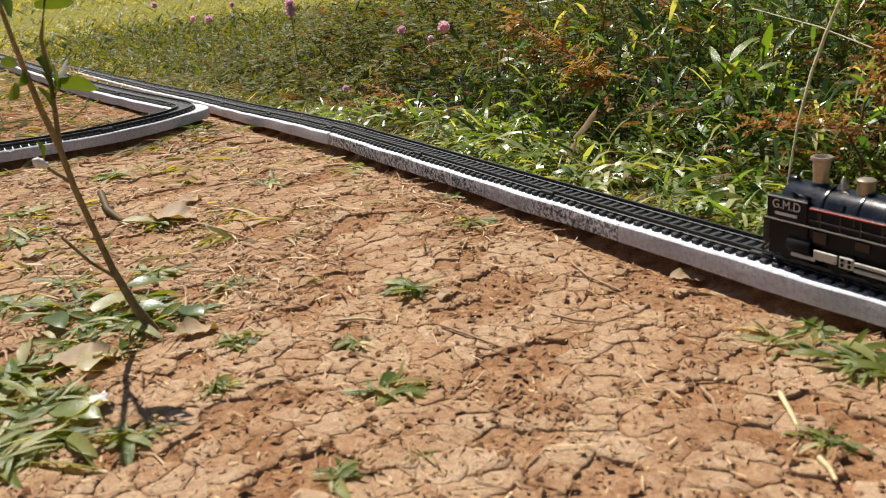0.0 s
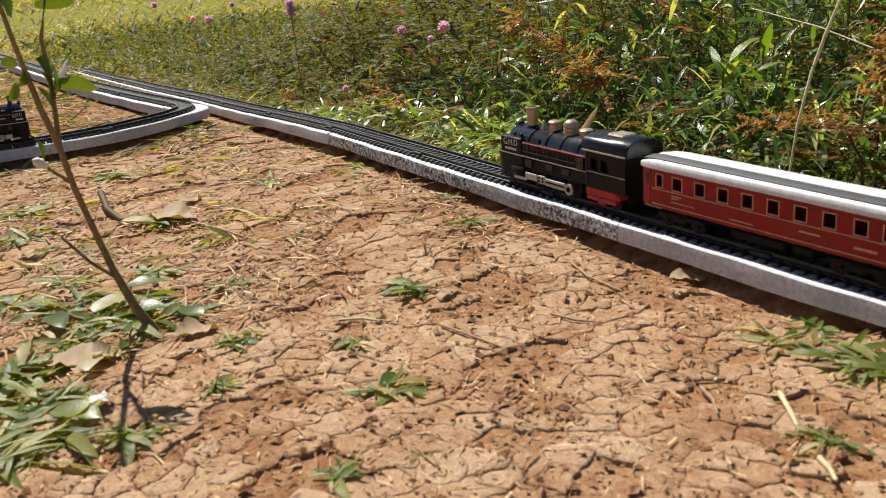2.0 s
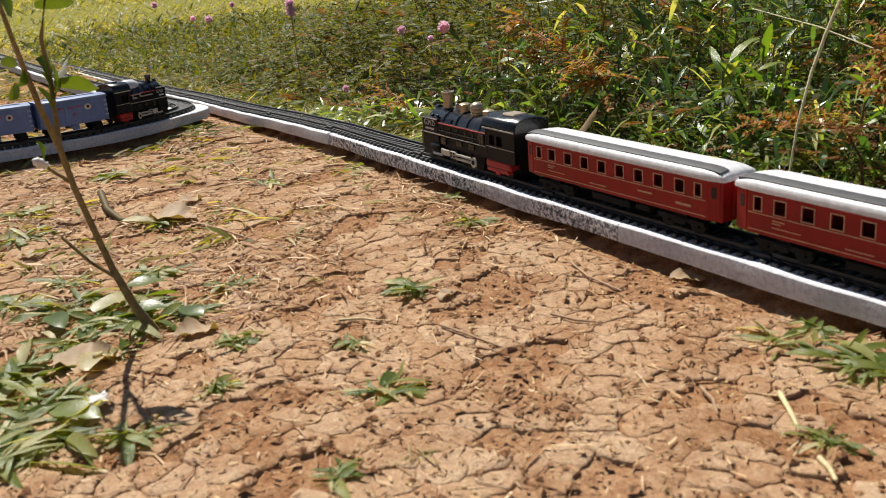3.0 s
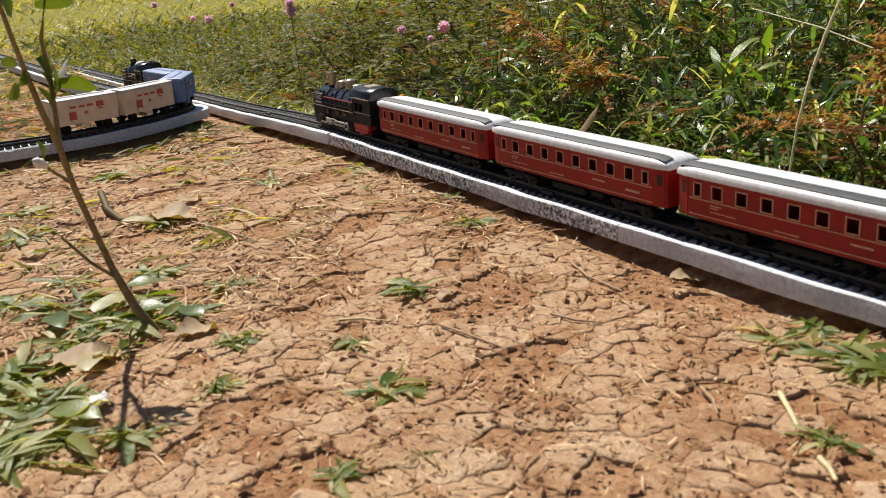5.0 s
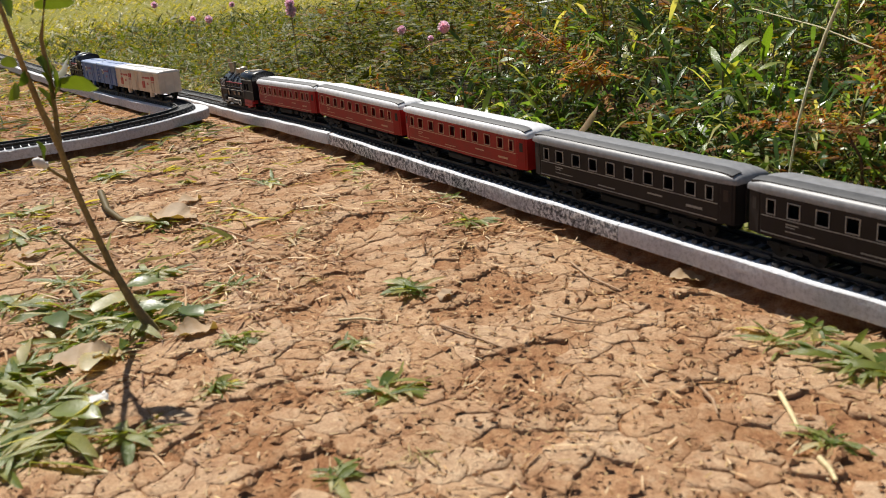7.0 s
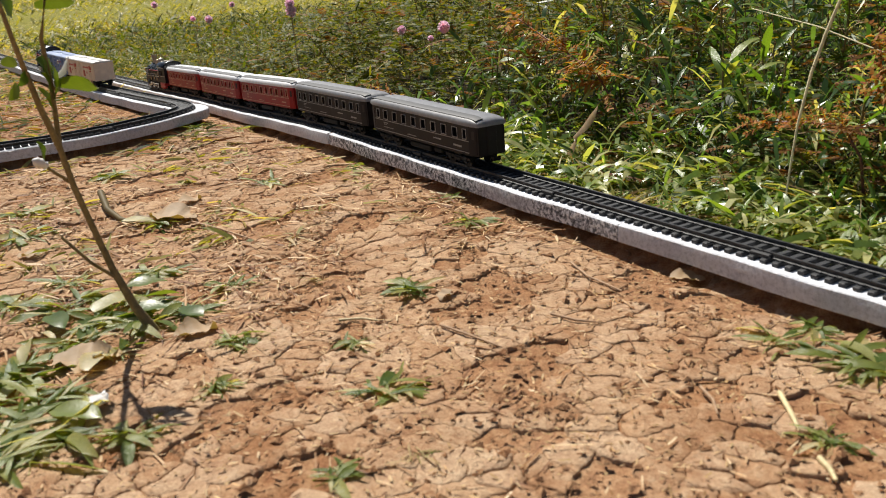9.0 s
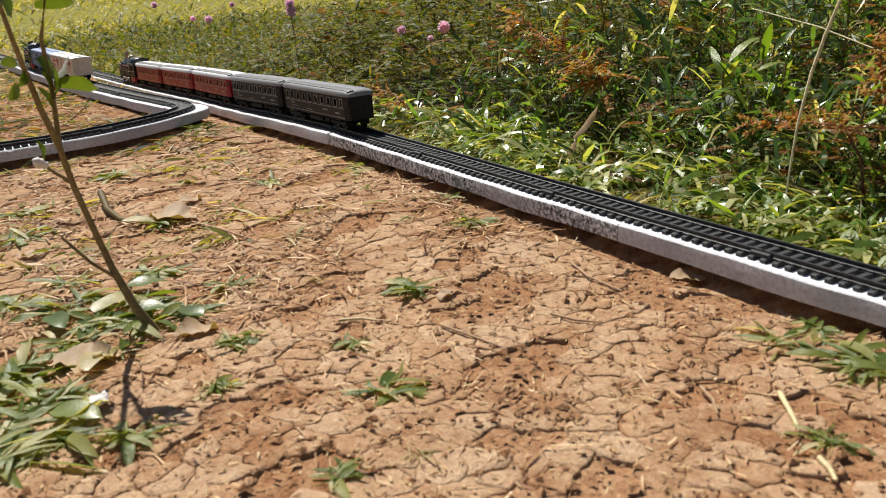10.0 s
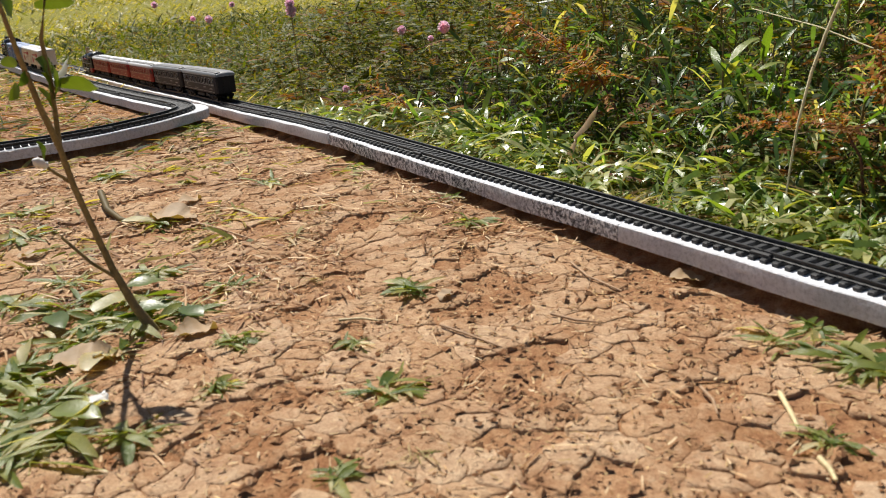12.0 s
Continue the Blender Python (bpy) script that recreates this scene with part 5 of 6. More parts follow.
for i, tw in enumerate(TWIGS):
    pts = [(x, y, ground_at(x, y) + 0.0014) for x, y in tw]
    r = 0.0007 if i not in (0, 6) else 0.0011
    tagged(part("dry_twig", Shape().tube(pts, [r, r * 0.9, r * 0.6]), STALK if i in (0, 6, 7) else TWIGBROWN, None, "", 60), "thin dry twig lying on the clay", "twig", "dry twigs")


# ---- sapling in the foreground ----
def leaf_between(root, tip, width, parent, material, name="leaf", label=""):
    a, b = Vector(root), Vector(tip)
    d = b - a
    me = leaf_mesh(name, material, d.length, width, 0.22)
    o = linked(name, me, parent, label)
    xa = d.normalized()
    ya = Vector((0.46, 0.83, 0.15)).cross(xa)
    ya = (ya - ya.dot(xa) * xa).normalized()
    za = xa.cross(ya)
    o.matrix_basis = Matrix.Translation(a) @ Matrix((xa, ya, za)).transposed().to_4x4()
    return o


sap = base("sapling", "thin brown-stemmed sapling with a few green leaves", "sapling")
STEM_PTS = [(-0.4386, -0.2596, -0.004), (-0.4426, -0.268, 0.0134), (-0.4476, -0.2742, 0.0325), (-0.4473, -0.2795, 0.0539), (-0.4468, -0.2845, 0.0749), (-0.4443, -0.2876, 0.0934)]
main_stem = part("stem", Shape().tube(STEM_PTS, [0.0030, 0.0022, 0.0017, 0.0015, 0.0014, 0.0014], 9), STEM, sap, "", 70)
for pts, r in (([(-0.4443, -0.2876, 0.0934), (-0.4381, -0.2931, 0.1128), (-0.4344, -0.2963, 0.1278), (-0.4294, -0.299, 0.1399), (-0.4268, -0.3021, 0.158)], 0.0015),
               ([(-0.4443, -0.2876, 0.0934), (-0.444, -0.2867, 0.1088), (-0.4386, -0.2868, 0.1239), (-0.4345, -0.2879, 0.1408), (-0.4283, -0.2833, 0.1609)], 0.0013),
               ([(-0.446, -0.2738, 0.0289), (-0.4444, -0.2838, 0.0392), (-0.4491, -0.2936, 0.0524)], 0.0009),
               ([(-0.4474, -0.2847, 0.0762), (-0.4479, -0.2914, 0.0825), (-0.4469, -0.2961, 0.0873)], 0.0009)):
    part("branch", Shape().tube(pts, [r * (1 - 0.10 * i) for i in range(len(pts))], 8), STEM, sap, "", 70)
for a, b, w in (((-0.4416, -0.2842, 0.1209), (-0.4227, -0.2712, 0.1189), 0.0083), ((-0.4367, -0.2957, 0.0901), (-0.4308, -0.2983, 0.1), 0.0063), ((-0.4436, -0.2848, 0.1257), (-0.439, -0.2915, 0.1327), 0.0088),
                ((-0.4428, -0.2878, 0.1188), (-0.4383, -0.2889, 0.1348), 0.0083), ((-0.4408, -0.2865, 0.1152), (-0.4354, -0.286, 0.1312), 0.0063), ((-0.4543, -0.2854, 0.1539), (-0.4362, -0.2721, 0.1544), 0.0063),
                ((-0.4501, -0.2989, 0.1221), (-0.4407, -0.3049, 0.117), 0.0058), ((-0.4559, -0.3032, 0.1314), (-0.4424, -0.2984, 0.1317), 0.0053), ((-0.458, -0.2948, 0.15), (-0.4536, -0.3001, 0.1599), 0.0097),
                ((-0.4432, -0.2866, 0.1100), (-0.4400, -0.2925, 0.1210), 0.0060), ((-0.4400, -0.2868, 0.1180), (-0.4340, -0.2905, 0.1275), 0.0070), ((-0.4385, -0.2870, 0.1250), (-0.4330, -0.2900, 0.1345), 0.0066), ((-0.4420, -0.2870, 0.1150), (-0.4370, -0.2835, 0.1240), 0.0056), ((-0.4340, -0.2960, 0.1285), (-0.4300, -0.3010, 0.1235), 0.0052)):
    leaf_between(a, b, w, sap, SPRIG)
leaf_between((-0.4426, -0.2838, 0.1244), (-0.4323, -0.2793, 0.1329), 0.0068, sap, GLARELEAF, "leaf", "upright white-lit leaf")
part("bud", Shape().lathe([(0.0004, -0.0034), (0.0019, -0.0024), (0.0016, -0.0010), (0.0025, 0.0002), (0.0019, 0.0014), (0.0022, 0.0024), (0.0004, 0.0042)], 12, pose(-0.4469, -0.2961, 0.0873, 50, 20, 0)), BUD, sap, "fuzzy whitish bud", 70)

# ---- tall dry stalk beyond the track ----
pts = [(-0.4143, 0.1431, 0.0), (-0.4168, 0.1487, 0.0156), (-0.4163, 0.1529, 0.041), (-0.4152, 0.1622, 0.0725), (-0.4121, 0.1702, 0.0966), (-0.4084, 0.1832, 0.1266)]
pts = [tuple(EYE[i] + (p[i] - EYE[i]) * 0.85 for i in range(3)) for p in pts]
pts = [(pts[0][0] - 0.002, pts[0][1] + 0.001, -0.002)] + pts
tagged(part("dry_stalk", Shape().tube(pts, [0.0005, 0.0005, 0.0006, 0.0007, 0.0009, 0.0010, 0.0009], 7), PALESTALK, None, "", 70), "tall pale yellow dry grass stalk among green weeds", "dry grass")


# ---- single weeds that stand out beyond the track ----
BROAD = leaf_look("broad_weed_leaf", [(0.0, (0.05, 0.115, 0.018)), (0.4, (0.10, 0.19, 0.028)), (0.75, (0.18, 0.28, 0.045)), (1.0, (0.36, 0.38, 0.12))], 0.46, 0.30)
BROAD.node_tree.nodes["Principled BSDF"].inputs["Specular IOR Level"].default_value = 0.7
BROAD_LEAVES = [leaf_mesh("leaf", BROAD, 1.0, w, c, 8) for w, c in ((0.24, 0.42), (0.18, 0.60), (0.14, 0.30), (0.11, 0.75), (0.20, 0.15))]


def broad_weed(x, y, tall, size, leaves):
    rnd = random.Random(int(x * 9e3) * 11 + int(y * 9e3))
    g = float(fall(x, y))
    w = base("broad_leaf_weed", "green lance-leaved weed with glossy leaves among grass", "weed", "broad-leaved weeds", at=(x, y, g))
    bx, by = rnd.uniform(-0.25, 0.25) * tall, rnd.uniform(-0.35, 0.05) * tall
    part("stem", Shape().tube([(-bx, -by, -0.003), (-bx * 0.3, -by * 0.4, tall * 0.5), (0, 0, tall)], [0.0011, 0.0009, 0.0006], 6), STEM, w, "", 60)
    for i in range(leaves):
        u = 0.35 + 0.65 * (i + rnd.random()) / leaves
        k = (1 - u) / 0.65
        s = size * rnd.uniform(0.6, 1.15)
        o = linked("leaf", rnd.choice(BROAD_LEAVES), w)
        o.matrix_basis = pose(-bx * 0.4 * k, -by * 0.5 * k, tall * u, rnd.uniform(-40, 40), -rnd.uniform(-15, 60), 137.5 * i + rnd.uniform(-30, 30)) @ Matrix.Diagonal((s, s, s, 1))
    return w


spots = RNG.uniform(0, 1, (95, 3))
for a, b, c in spots.tolist():
    x, y = -0.86 + 0.92 * a, 0.078 + 0.27 * b ** 1.3
    high = float(canopy(np.array([[x, y]]))[0])
    broad_weed(x, y, high * (0.75 + 0.4 * c) + 0.004, 0.012 + 0.015 * c + 0.008 * b, 5 + int(4 * a * 1.7) % 4)
for x, y, tall, size in ((-0.491, 0.112, 0.040, 0.028), (-0.489, 0.160, 0.090, 0.030), (-0.470, 0.175, 0.092, 0.030), (-0.440, 0.168, 0.080, 0.028), (-0.362, 0.044, 0.010, 0.024), (-0.345, 0.058, 0.012, 0.026), (-0.300, 0.070, 0.018, 0.024)):
    broad_weed(x, y, tall, size, 8)


def rusty_branch(path, label, many, size):
    """A dry branch of feathery rust-coloured fronds."""
    b = base("rusty_branch", label, "dry branch", "rusty dry branches")
    n = len(path)
    part("stem", Shape().tube(path, [0.0011 - 0.0006 * i / (n - 1) for i in range(n)], 6), RUSTSTEM, b, "", 60)
    rnd = random.Random(int(abs(path[0][0]) * 1e4))
    for i in range(many):
        u = (0.35 + 0.65 * i / (many - 1)) * (n - 1)
        k = min(int(u), n - 2)
        p = Vector(path[k]).lerp(Vector(path[k + 1]), u - k)
        along = (Vector(path[k + 1]) - Vector(path[k])).normalized()
        side = Vector((rnd.uniform(-1, 1), rnd.uniform(-1, 0.3), rnd.uniform(-0.5, 0.9))) + along * 0.5
        side.normalize()
        cross = side.cross(Vector((0.2, -0.6, 1))).normalized()
        ln = size * rnd.uniform(0.6, 1.2)
        root, lean, long, wide = [p[:]], [side[:]], [ln], [0.0006]
        for q in range(1, 11):
            for sg in (-1, 1):
                if rnd.random() < 0.12:
                    continue
                root.append((p + side * ln * q / 10 - Vector((0, 0, 0.02 * ln * q * q / 10)))[:])
                lean.append((cross * sg + side * rnd.uniform(0.1, 1.1) + Vector((0, 0, rnd.uniform(-0.6, 0.5))))[:])
                long.append(ln * (0.30 - 0.018 * q) * rnd.uniform(0.5, 1.25))
                wide.append(ln * 0.085)
        m = len(root)
        ribbons("frond", np.array(root), np.array(lean), np.array(long), np.array(wide), np.full(m, 0.15), RUSTFROND, (0.8, 1.0, 0.3), 0.5, b)


RUSTSTEM = plastic("red_brown_stem", (0.16, 0.06, 0.03), 0.6, 0.4, 220)
RUSTFROND = leaf_material("rust_frond", [(0.0, (0.26, 0.08, 0.02)), (0.5, (0.46, 0.19, 0.04)), (0.8, (0.42, 0.29, 0.06)), (1.0, (0.26, 0.29, 0.05))], 0.42, 0.6)
rusty_branch([(-0.560, 0.135, -0.002), (-0.570, 0.130, 0.040), (-0.588, 0.128, 0.0635), (-0.640, 0.127, 0.083), (-0.706, 0.130, 0.1057)], "rusty red-brown dried feathery branch over green weeds", 34, 0.032)
rusty_branch([(-0.330, 0.110, -0.002), (-0.332, 0.104, 0.040), (-0.342, 0.100, 0.0575), (-0.372, 0.099, 0.0560), (-0.406, 0.098, 0.0520)], "drooping rusty feathery branch among green weeds", 26, 0.018)
rusty_branch([(-0.325, 0.130, -0.002), (-0.327, 0.128, 0.045), (-0.330, 0.126, 0.080), (-0.333, 0.124, 0.100)], "upright rusty dried weed", 26, 0.022)
rusty_branch([(-0.800, 0.085, -0.003), (-0.812, 0.080, 0.018), (-0.840, 0.078, 0.030), (-0.880, 0.076, 0.034)], "low rusty dried feathery branch beside the track", 12, 0.022)
tagged(part("arched_stalk", Shape().tube([(-0.318, 0.160, -0.003), (-0.325, 0.156, 0.060), (-0.354, 0.150, 0.0901), (-0.400, 0.149, 0.1035), (-0.455, 0.150, 0.1134)], [0.0006, 0.0005, 0.0005, 0.0004, 0.0003], 6), PALESTALK, None, "", 60), "thin pale dry stalk arching over the weeds", "dry grass")
curl = base("dead_leaf", "long curled tan dead leaf leaning on grass", "dead leaf", "dead leaves")
leaf_between((-0.5700, 0.071, -0.001), (-0.5400, 0.069, 0.0300), 0.0085, curl, GREYLEAF, "leaf_base")
leaf_between((-0.5430, 0.069, 0.0280), (-0.5130, 0.067, 0.0560), 0.0065, curl, GREYLEAF, "leaf_tip")


# ---- pink puff flowers ----
def puff(p, r):
    f = base("pink_flower", "round pink puff flower on a thin weed stem", "flower", "pink flowers")
    part("stem", Shape().tube([(p[0] - 0.004, p[1] + 0.006, float(fall(p[0], p[1])) - 0.002), (p[0] - 0.003, p[1] + 0.003, (p[2] + float(fall(p[0], p[1]))) / 2), (p[0], p[1], p[2] - r * 0.3)], [0.0004, 0.0003, 0.0003], 6), STEM, f)
    n = 260
    v = RNG.normal(0, 1, (n, 3))
    v /= np.linalg.norm(v, axis=1, keepdims=True)
    h = ribbons("flower_head", np.tile(np.array(p), (n, 1)) + v * r * 0.25, v, np.full(n, r * 0.78), np.full(n, r * 0.14), np.zeros(n), PINK, (0.6, 0.7, 1.2), parent=f)
    part("flower_core", Shape().lathe([(r * 0.05, -r * 0.6), (r * 0.45, -r * 0.35), (r * 0.6, 0), (r * 0.45, r * 0.35), (r * 0.05, r * 0.6)], 12, pose(*p)), PINK, f)


for p, r in (((-0.843, 0.1401, 0.0888), 0.0062), ((-0.9087, 0.1271, 0.0848), 0.0047), ((-1.023, 0.05, 0.1171), 0.0056), ((-1.02, 0.0498, 0.1087), 0.0062), ((-1.3169, 0.0443, 0.0923), 0.0054), ((-1.3279, 0.0258, 0.0945), 0.0039),
             ((-1.582, 0.0385, 0.1074), 0.0053), ((-0.9424, 0.0718, 0.0275), 0.0040), ((-1.4061, 0.1081, 0.1048), 0.0042), ((-0.8736, 0.1415, 0.0762), 0.0032)):
    k = 1.0 if p[0] > -0.95 else 1.12
    puff(tuple(EYE[i] + (p[i] - EYE[i]) * k for i in range(3)), r * k)


# ---- clay plates between the cracks; the nearest are pieces of their own ----
def wobble(p):
    """Smooth sideways shift, the same for both plates at a crack."""
    x, y = p
    return (x + 0.0011 * math.sin(y * 410 + 2.1 * math.sin(x * 150)) + 0.0006 * math.sin(x * 900 + y * 700), y + 0.0011 * math.sin(x * 390 + 1.9 * math.sin(y * 170)) + 0.0006 * math.sin(y * 960 - x * 640))


def cells(step, seed):
    """Random cells over the bare soil: centre and outline of each."""
    rnd = random.Random(seed)
    nx, ny = int((PLATE_X[1] - PLATE_X[0]) / step), int((PLATE_Y[1] - PLATE_Y[0]) / step)
    pts = {(i, j): (PLATE_X[0] + (i + rnd.uniform(0.02, 0.98)) * step, PLATE_Y[0] + (j + rnd.uniform(0.02, 0.98)) * step) for i in range(nx) for j in range(ny)}
    for (i, j), c in pts.items():
        r = step * 1.6
        poly = [(c[0] - r, c[1] - r), (c[0] + r, c[1] - r), (c[0] + r, c[1] + r), (c[0] - r, c[1] + r)]
        for a in range(-2, 3):
            for b in range(-2, 3):
                q = pts.get((i + a, j + b))
                if q is None or q == c:
                    continue
                mx, my, dx, dy = (c[0] + q[0]) / 2, (c[1] + q[1]) / 2, q[0] - c[0], q[1] - c[1]
                side = [(p[0] - mx) * dx + (p[1] - my) * dy for p in poly]
                cut = []
                for k in range(len(poly)):
                    p, s, p2, s2 = poly[k], side[k], poly[(k + 1) % len(poly)], side[(k + 1) % len(poly)]
                    if s <= 0:
                        cut.append(p)
                    if s * s2 < 0:
                        u = s / (s - s2)
                        cut.append((p[0] + u * (p2[0] - p[0]), p[1] + u * (p2[1] - p[1])))
                poly = cut
                if len(poly) < 3:
                    break
        if len(poly) >= 3:
            yield c, poly


def plate_outline(poly, rnd):
    """Plan rings of one plate from its skirt to its middle, and the height of each point over the soil."""
    line = []
    for k in range(len(poly)):
        p, q = poly[k], poly[(k + 1) % len(poly)]
        m = max(1, round(math.dist(p, q) / 0.0030))
        line += [wobble((p[0] + (q[0] - p[0]) * u / m, p[1] + (q[1] - p[1]) * u / m)) for u in range(m)]
    cx, cy = sum(p[0] for p in line) / len(line), sum(p[1] for p in line) / len(line)
    wide = [min(1.0, max(0.0, 0.35 + 1.5 * noise.noise((x * 60, y * 60, 3.5)))) for x, y in line]
    rise, tx, ty = rnd.uniform(-0.0003, 0.0004), rnd.uniform(-0.04, 0.04), rnd.uniform(-0.04, 0.04)
    pts = []
    for inset, share, dz in ((0.0, 0, -0.0034), (0.0, 0, -0.0006), (0.0006, 0, 0.0), (0, 0.38, 0.0), (0, 0.72, 0.0)):
        for (x, y), w in zip(line, wide):
            dx, dy = cx - x, cy - y
            f = share or min((0.00004 + 0.0005 * w + inset) / (math.hypot(dx, dy) + 1e-9), 0.4)
            xx, yy = x + dx * f, y + dy * f
            z = dz * (1 if dz < -0.001 else 0.25 + 0.75 * w) + rise + tx * (xx - cx) + ty * (yy - cy)
            if dz > -0.001:
                z += 0.00045 * noise.noise((xx * 170, yy * 170, 7.5)) + 0.0003 * noise.noise((xx * 430, yy * 430, 9.5))
            pts.append((xx, yy, z))
    pts.append((cx, cy, rise))
    n = len(line)
    fs = [(k * n + i, k * n + (i + 1) % n, (k + 1) * n + (i + 1) % n, (k + 1) * n + i) for k in range(4) for i in range(n)]
    return pts, fs + [(4 * n + i, 4 * n + (i + 1) % n, 5 * n) for i in range(n)]


def clay_plates():
    rnd = random.Random(5)
    found = list(cells(0.0150, 11))
    xy = np.array([c for c, _ in found])
    d = np.minimum(main_line.away(xy), loop_line.away(xy))
    order = sorted((k for k in range(len(found)) if d[k] > 0.030 and xy[k, 1] < -0.03), key=lambda k: math.hypot(xy[k, 0] + 0.20, xy[k, 1] + 0.20))
    loose = clumps(xy, 0.022, 31)
    order = [k for k in order if loose[k] < 0.66 or rnd.random() < 0.25]
    plates = [plate_outline(found[k][1], rnd) for k in order]
    every = np.array([p for pts, _ in plates for p in pts])
    every[:, 2] += soil_z(every[:, :1], every[:, 1:2])[:, 0]
    rest_v, rest_f, k = [], [], 0
    for rank, (pts, fs) in enumerate(plates):
        vs = every[k:k + len(pts)].tolist()
        k += len(pts)
        if rank < 300:
            me = bpy.data.meshes.new("clay_plate")
            me.from_pydata(vs, [], fs)
            me.materials.append(PLATE)
            me.polygons.foreach_set("use_smooth", [True] * len(fs))
            linked("clay_plate", me, ground)
        else:
            b = len(rest_v)
            rest_v += vs
            rest_f += [tuple(i + b for i in f) for f in fs]
    me = bpy.data.meshes.new("clay_plates_far")
    me.from_pydata(rest_v, [], rest_f)
    me.materials.append(PLATE)
    me.polygons.foreach_set("use_smooth", [True] * len(rest_f))
    tagged(linked("clay_plate_field", me, ground), "cracked clay plates farther off", "", "", "stuff")


clay_plates()


# ---- dry and green litter inside the curve and along its foam ----
xy, z = soil_spots(5200, x0=-2.2, x1=-0.90, y0=-0.75, y1=-0.07, power=0.8)
keep = clumps(xy, 0.045, 31) > 0.42
xy, z = xy[keep], z[keep]
n = len(xy)
stuff(ribbons("trodden_grass", np.column_stack([xy, z + 0.0012]), flat_lean(n, 0.35), RNG.uniform(0.010, 0.030, n), RNG.uniform(0.0014, 0.0034, n), RNG.uniform(0, 0.3, n), OLIVE, BLADE), "trodden olive grass on the clay inside the curve", "grass")
xy, z = soil_spots(2600, x0=-2.2, x1=-0.90, y0=-0.75, y1=-0.07, power=0.8)
n = len(xy)
stuff(ribbons("dead_blades", np.column_stack([xy, z + 0.0012]), flat_lean(n, 0.2), RNG.uniform(0.010, 0.034, n), RNG.uniform(0.0010, 0.0026, n), RNG.uniform(0, 0.2, n), RUST, BLADE), "dead brown grass blades on the clay inside the curve", "dry grass")


def twig(x0, y0, x1, y1, r, label):
    """A thin crooked dry twig lying on the soil."""
    rnd = random.Random(int(abs(x0) * 1000))
    pts = []
    for i in range(7):
        k = i / 6
        x = x0 + (x1 - x0) * k + rnd.uniform(-0.002, 0.002)
        y = y0 + (y1 - y0) * k + rnd.uniform(-0.002, 0.002)
        z = float(soil_z(np.array([[x]]), np.array([[y]]))[0, 0])
        pts.append((x, y, z + r * 0.8))
    ob = part("twig", Shape().tube(pts, [r, r, r * 0.95, r * 0.9, r * 0.8, r * 0.65, r * 0.4], 6), BROWNSTEM, None, "", 40)
    tagged(ob, label, "twig", "twigs on the clay")


twig(-0.880, -0.131, -0.923, -0.073, 0.0008, "thin crooked brown twig on the clay beside the foam")
twig(-1.102, -0.163, -1.162, -0.100, 0.0011, "crooked dark brown twig on the clay inside the curve")
twig(-1.160, -0.185, -1.284, -0.138, 0.0012, "crooked dark brown twig on the clay inside the curve")
twig(-1.231, -0.246, -1.248, -0.200, 0.0012, "crooked dark brown twig on the clay inside the curve")


stick = [(x, y, ground_at(x, y) + h) for x, y, h in ((-0.7282, -0.2290, 0.0090), (-0.6931, -0.2320, 0.0040), (-0.6664, -0.2286, 0.0020), (-0.6461, -0.2191, 0.0012))]
tagged(part("broken_stick", Shape().tube(stick, [0.0026, 0.0024, 0.0021, 0.0012], 9), BROWNSTEM, None, "", 50), "short thick curved brown stick on the clay", "stick")


# fresh sunlit grass leaning over the far edge of the track
FRESH = leaf_material("fresh_grass", [(0.0, (0.09, 0.155, 0.03)), (0.5, (0.21, 0.28, 0.07)), (1.0, (0.50, 0.48, 0.24))], 0.38, 0.34, 0.45)
xy = bed(4000, -0.95, 0.15, 0.016, 0.105, power=0.9, keep=0.0235)
xy = xy[clumps(xy, 0.05, 44) > 0.34]
n = len(xy)
h = RNG.uniform(0.0, 0.018, n) + np.clip(xy[:, 1] - 0.08, 0, 1) * 0.2
stuff(ribbons("fresh_grass", np.column_stack([xy, base_z(xy) + h]), lean_of(n, 0.6), RNG.uniform(0.012, 0.036, n), RNG.uniform(0.0016, 0.0048, n), RNG.uniform(0.2, 0.8, n), FRESH, BLADE), "fresh light green sunlit grass beside the track", "grass")


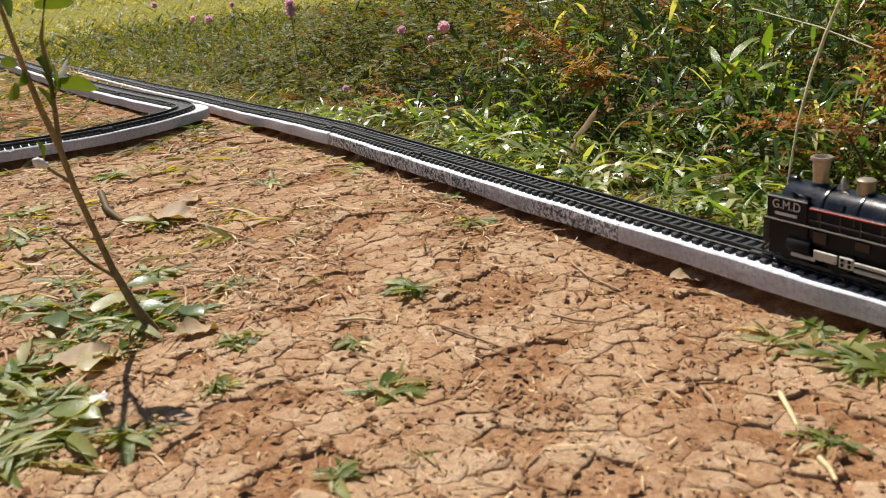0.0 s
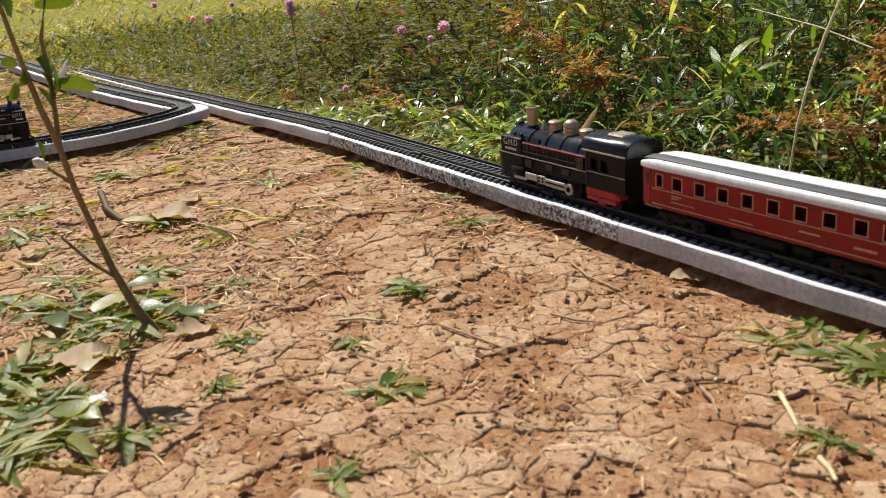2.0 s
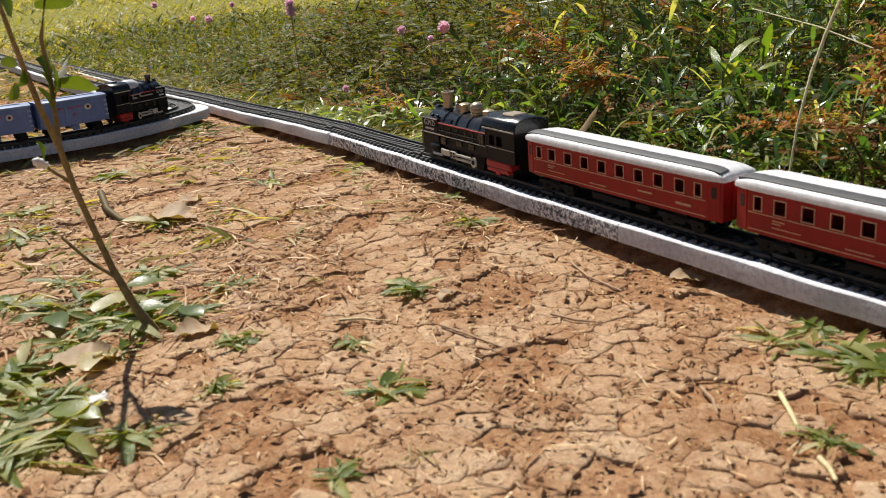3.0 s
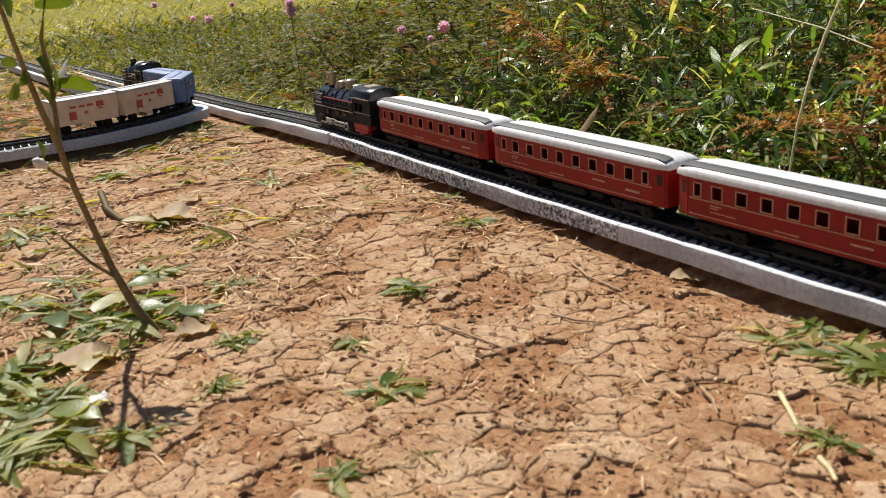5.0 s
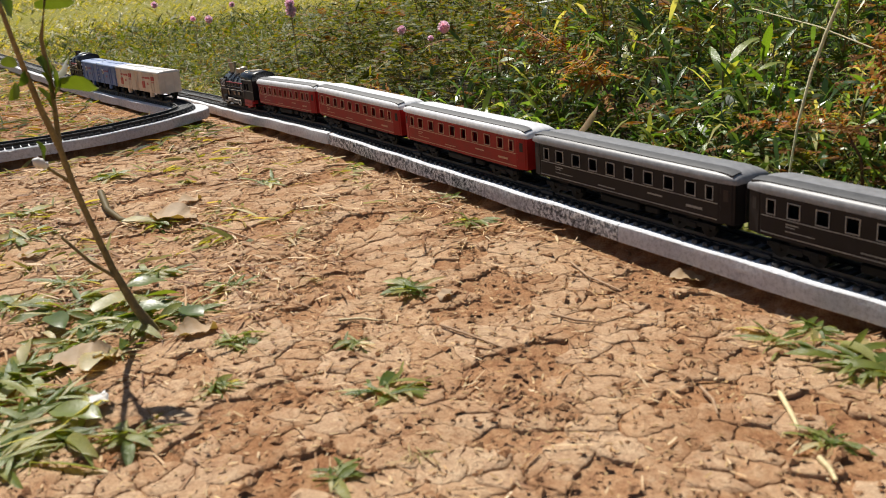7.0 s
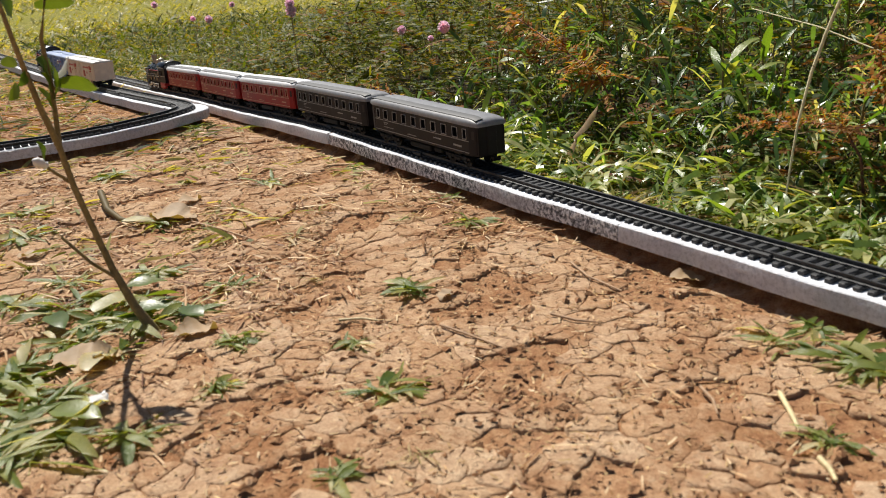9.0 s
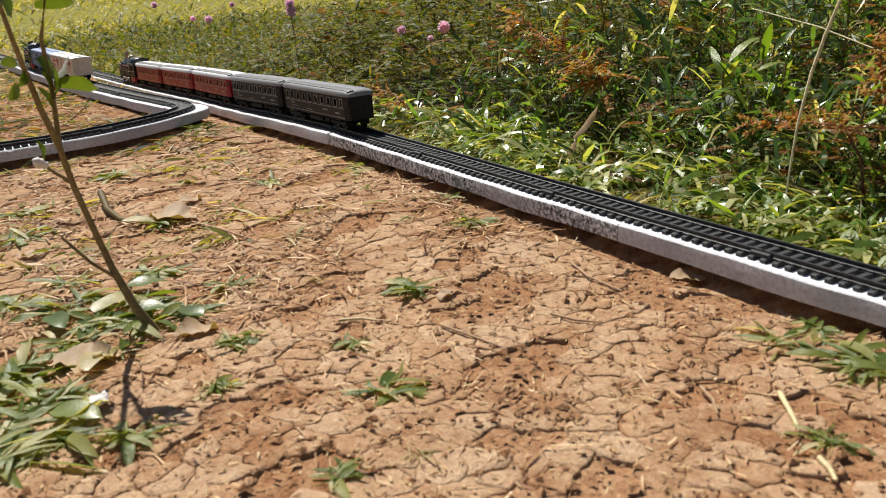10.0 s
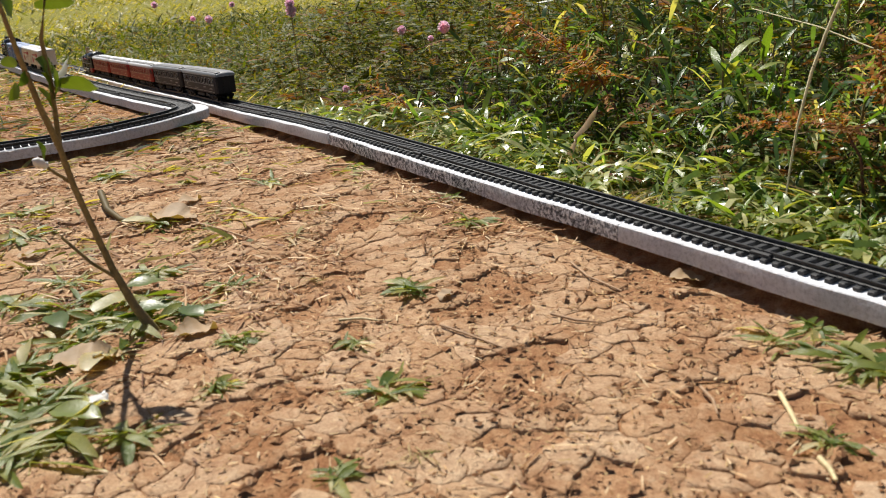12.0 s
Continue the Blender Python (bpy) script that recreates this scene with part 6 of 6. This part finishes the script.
# ---- motion of both trains along their lines ----
FRONT_1 = [(0.0, -0.2962), (0.5, -0.3545), (1.0, -0.407), (1.5, -0.458), (2.0, -0.511), (2.5, -0.563), (3.0, -0.615), (4.0, -0.717), (5.0, -0.8205), (5.5, -0.877), (6.0, -0.951), (6.5, -1.030), (7.0, -1.1115), (8.0, -1.306), (9.0, -1.504), (9.5, -1.6045), (10.0, -1.705), (10.5, -1.804), (11.0, -1.902), (11.5, -1.998), (12.0, -2.093)]
FRONT_2 = [(0.0, -0.51), (1.0, -0.355), (2.0, -0.1972), (2.5, -0.1208), (2.8, -0.0810), (3.2, -0.0270),
           (4.0, 0.060), (5.0, 0.164), (5.5, 0.2180), (5.8, 0.2520), (6.5, 0.3315), (7.2, 0.4173),
           (9.0, 0.614), (9.5, 0.666), (10.0, 0.714), (10.5, 0.763), (11.0, 0.822), (12.0, 0.932)]


def glide(table, t):
    """Smooth value of a table of times at t."""
    ts, vs = np.array([a for a, _ in table]), np.array([b for _, b in table])
    m = np.gradient(vs, ts)
    i = int(np.clip(np.searchsorted(ts, t) - 1, 0, len(ts) - 2))
    h = ts[i + 1] - ts[i]
    u = (t - ts[i]) / h
    return (2 * u**3 - 3 * u**2 + 1) * vs[i] + (u**3 - 2 * u**2 + u) * h * m[i] + (3 * u**2 - 2 * u**3) * vs[i + 1] + (u**3 - u**2) * h * m[i + 1]


def on_line(line, s, half):
    """Pose of a vehicle whose two bogies ride on the line, its front ahead."""
    a, b = line.at(s + half), line.at(s - half)
    za, zb = float(fall(a[0], a[1])), float(fall(b[0], b[1]))
    mid, d = (a + b) / 2, a - b
    return pose(mid[0], mid[1], ZR + (za + zb) / 2, 0, -math.degrees(math.atan2(zb - za, float(np.hypot(d[0], d[1])))), math.degrees(math.atan2(-d[1], -d[0])))


def motions():
    s_zero = main_line.s_of_x(0.0)
    s_turn = loop_line.s_of_x(-1.050)
    times = [i * 0.2 for i in range(61)]
    first = [(loco_1, 0.0, 0.055, -0.055)] + [(c, 0.213 + 0.168 * i, 0.052, 0) for i, c in enumerate((red_1, red_2, red_3, dark_1, dark_2))]
    for ob, back, half, org in first:
        rows = []
        for t in times:
            s = s_zero - glide(FRONT_1, t) - back + (org if org else 0)
            rows.append((t, on_line(main_line, s, half) @ pose(org, 0, 0)))
        walk(ob, rows)
    second = [(loco_2, 0.0, 0.022, -0.031)] + [(w, 0.103 + 0.069 * i, 0.0210, 0) for i, w in enumerate((blue_1, blue_2, cream_1, cream_2))]
    for ob, back, half, org in second:
        rows = []
        for t in times:
            s = s_turn + glide(FRONT_2, t) - back + (org if org else 0)
            rows.append((t, on_line(loop_line, s, half) @ pose(org, 0, 0)))
        walk(ob, rows)


motions()
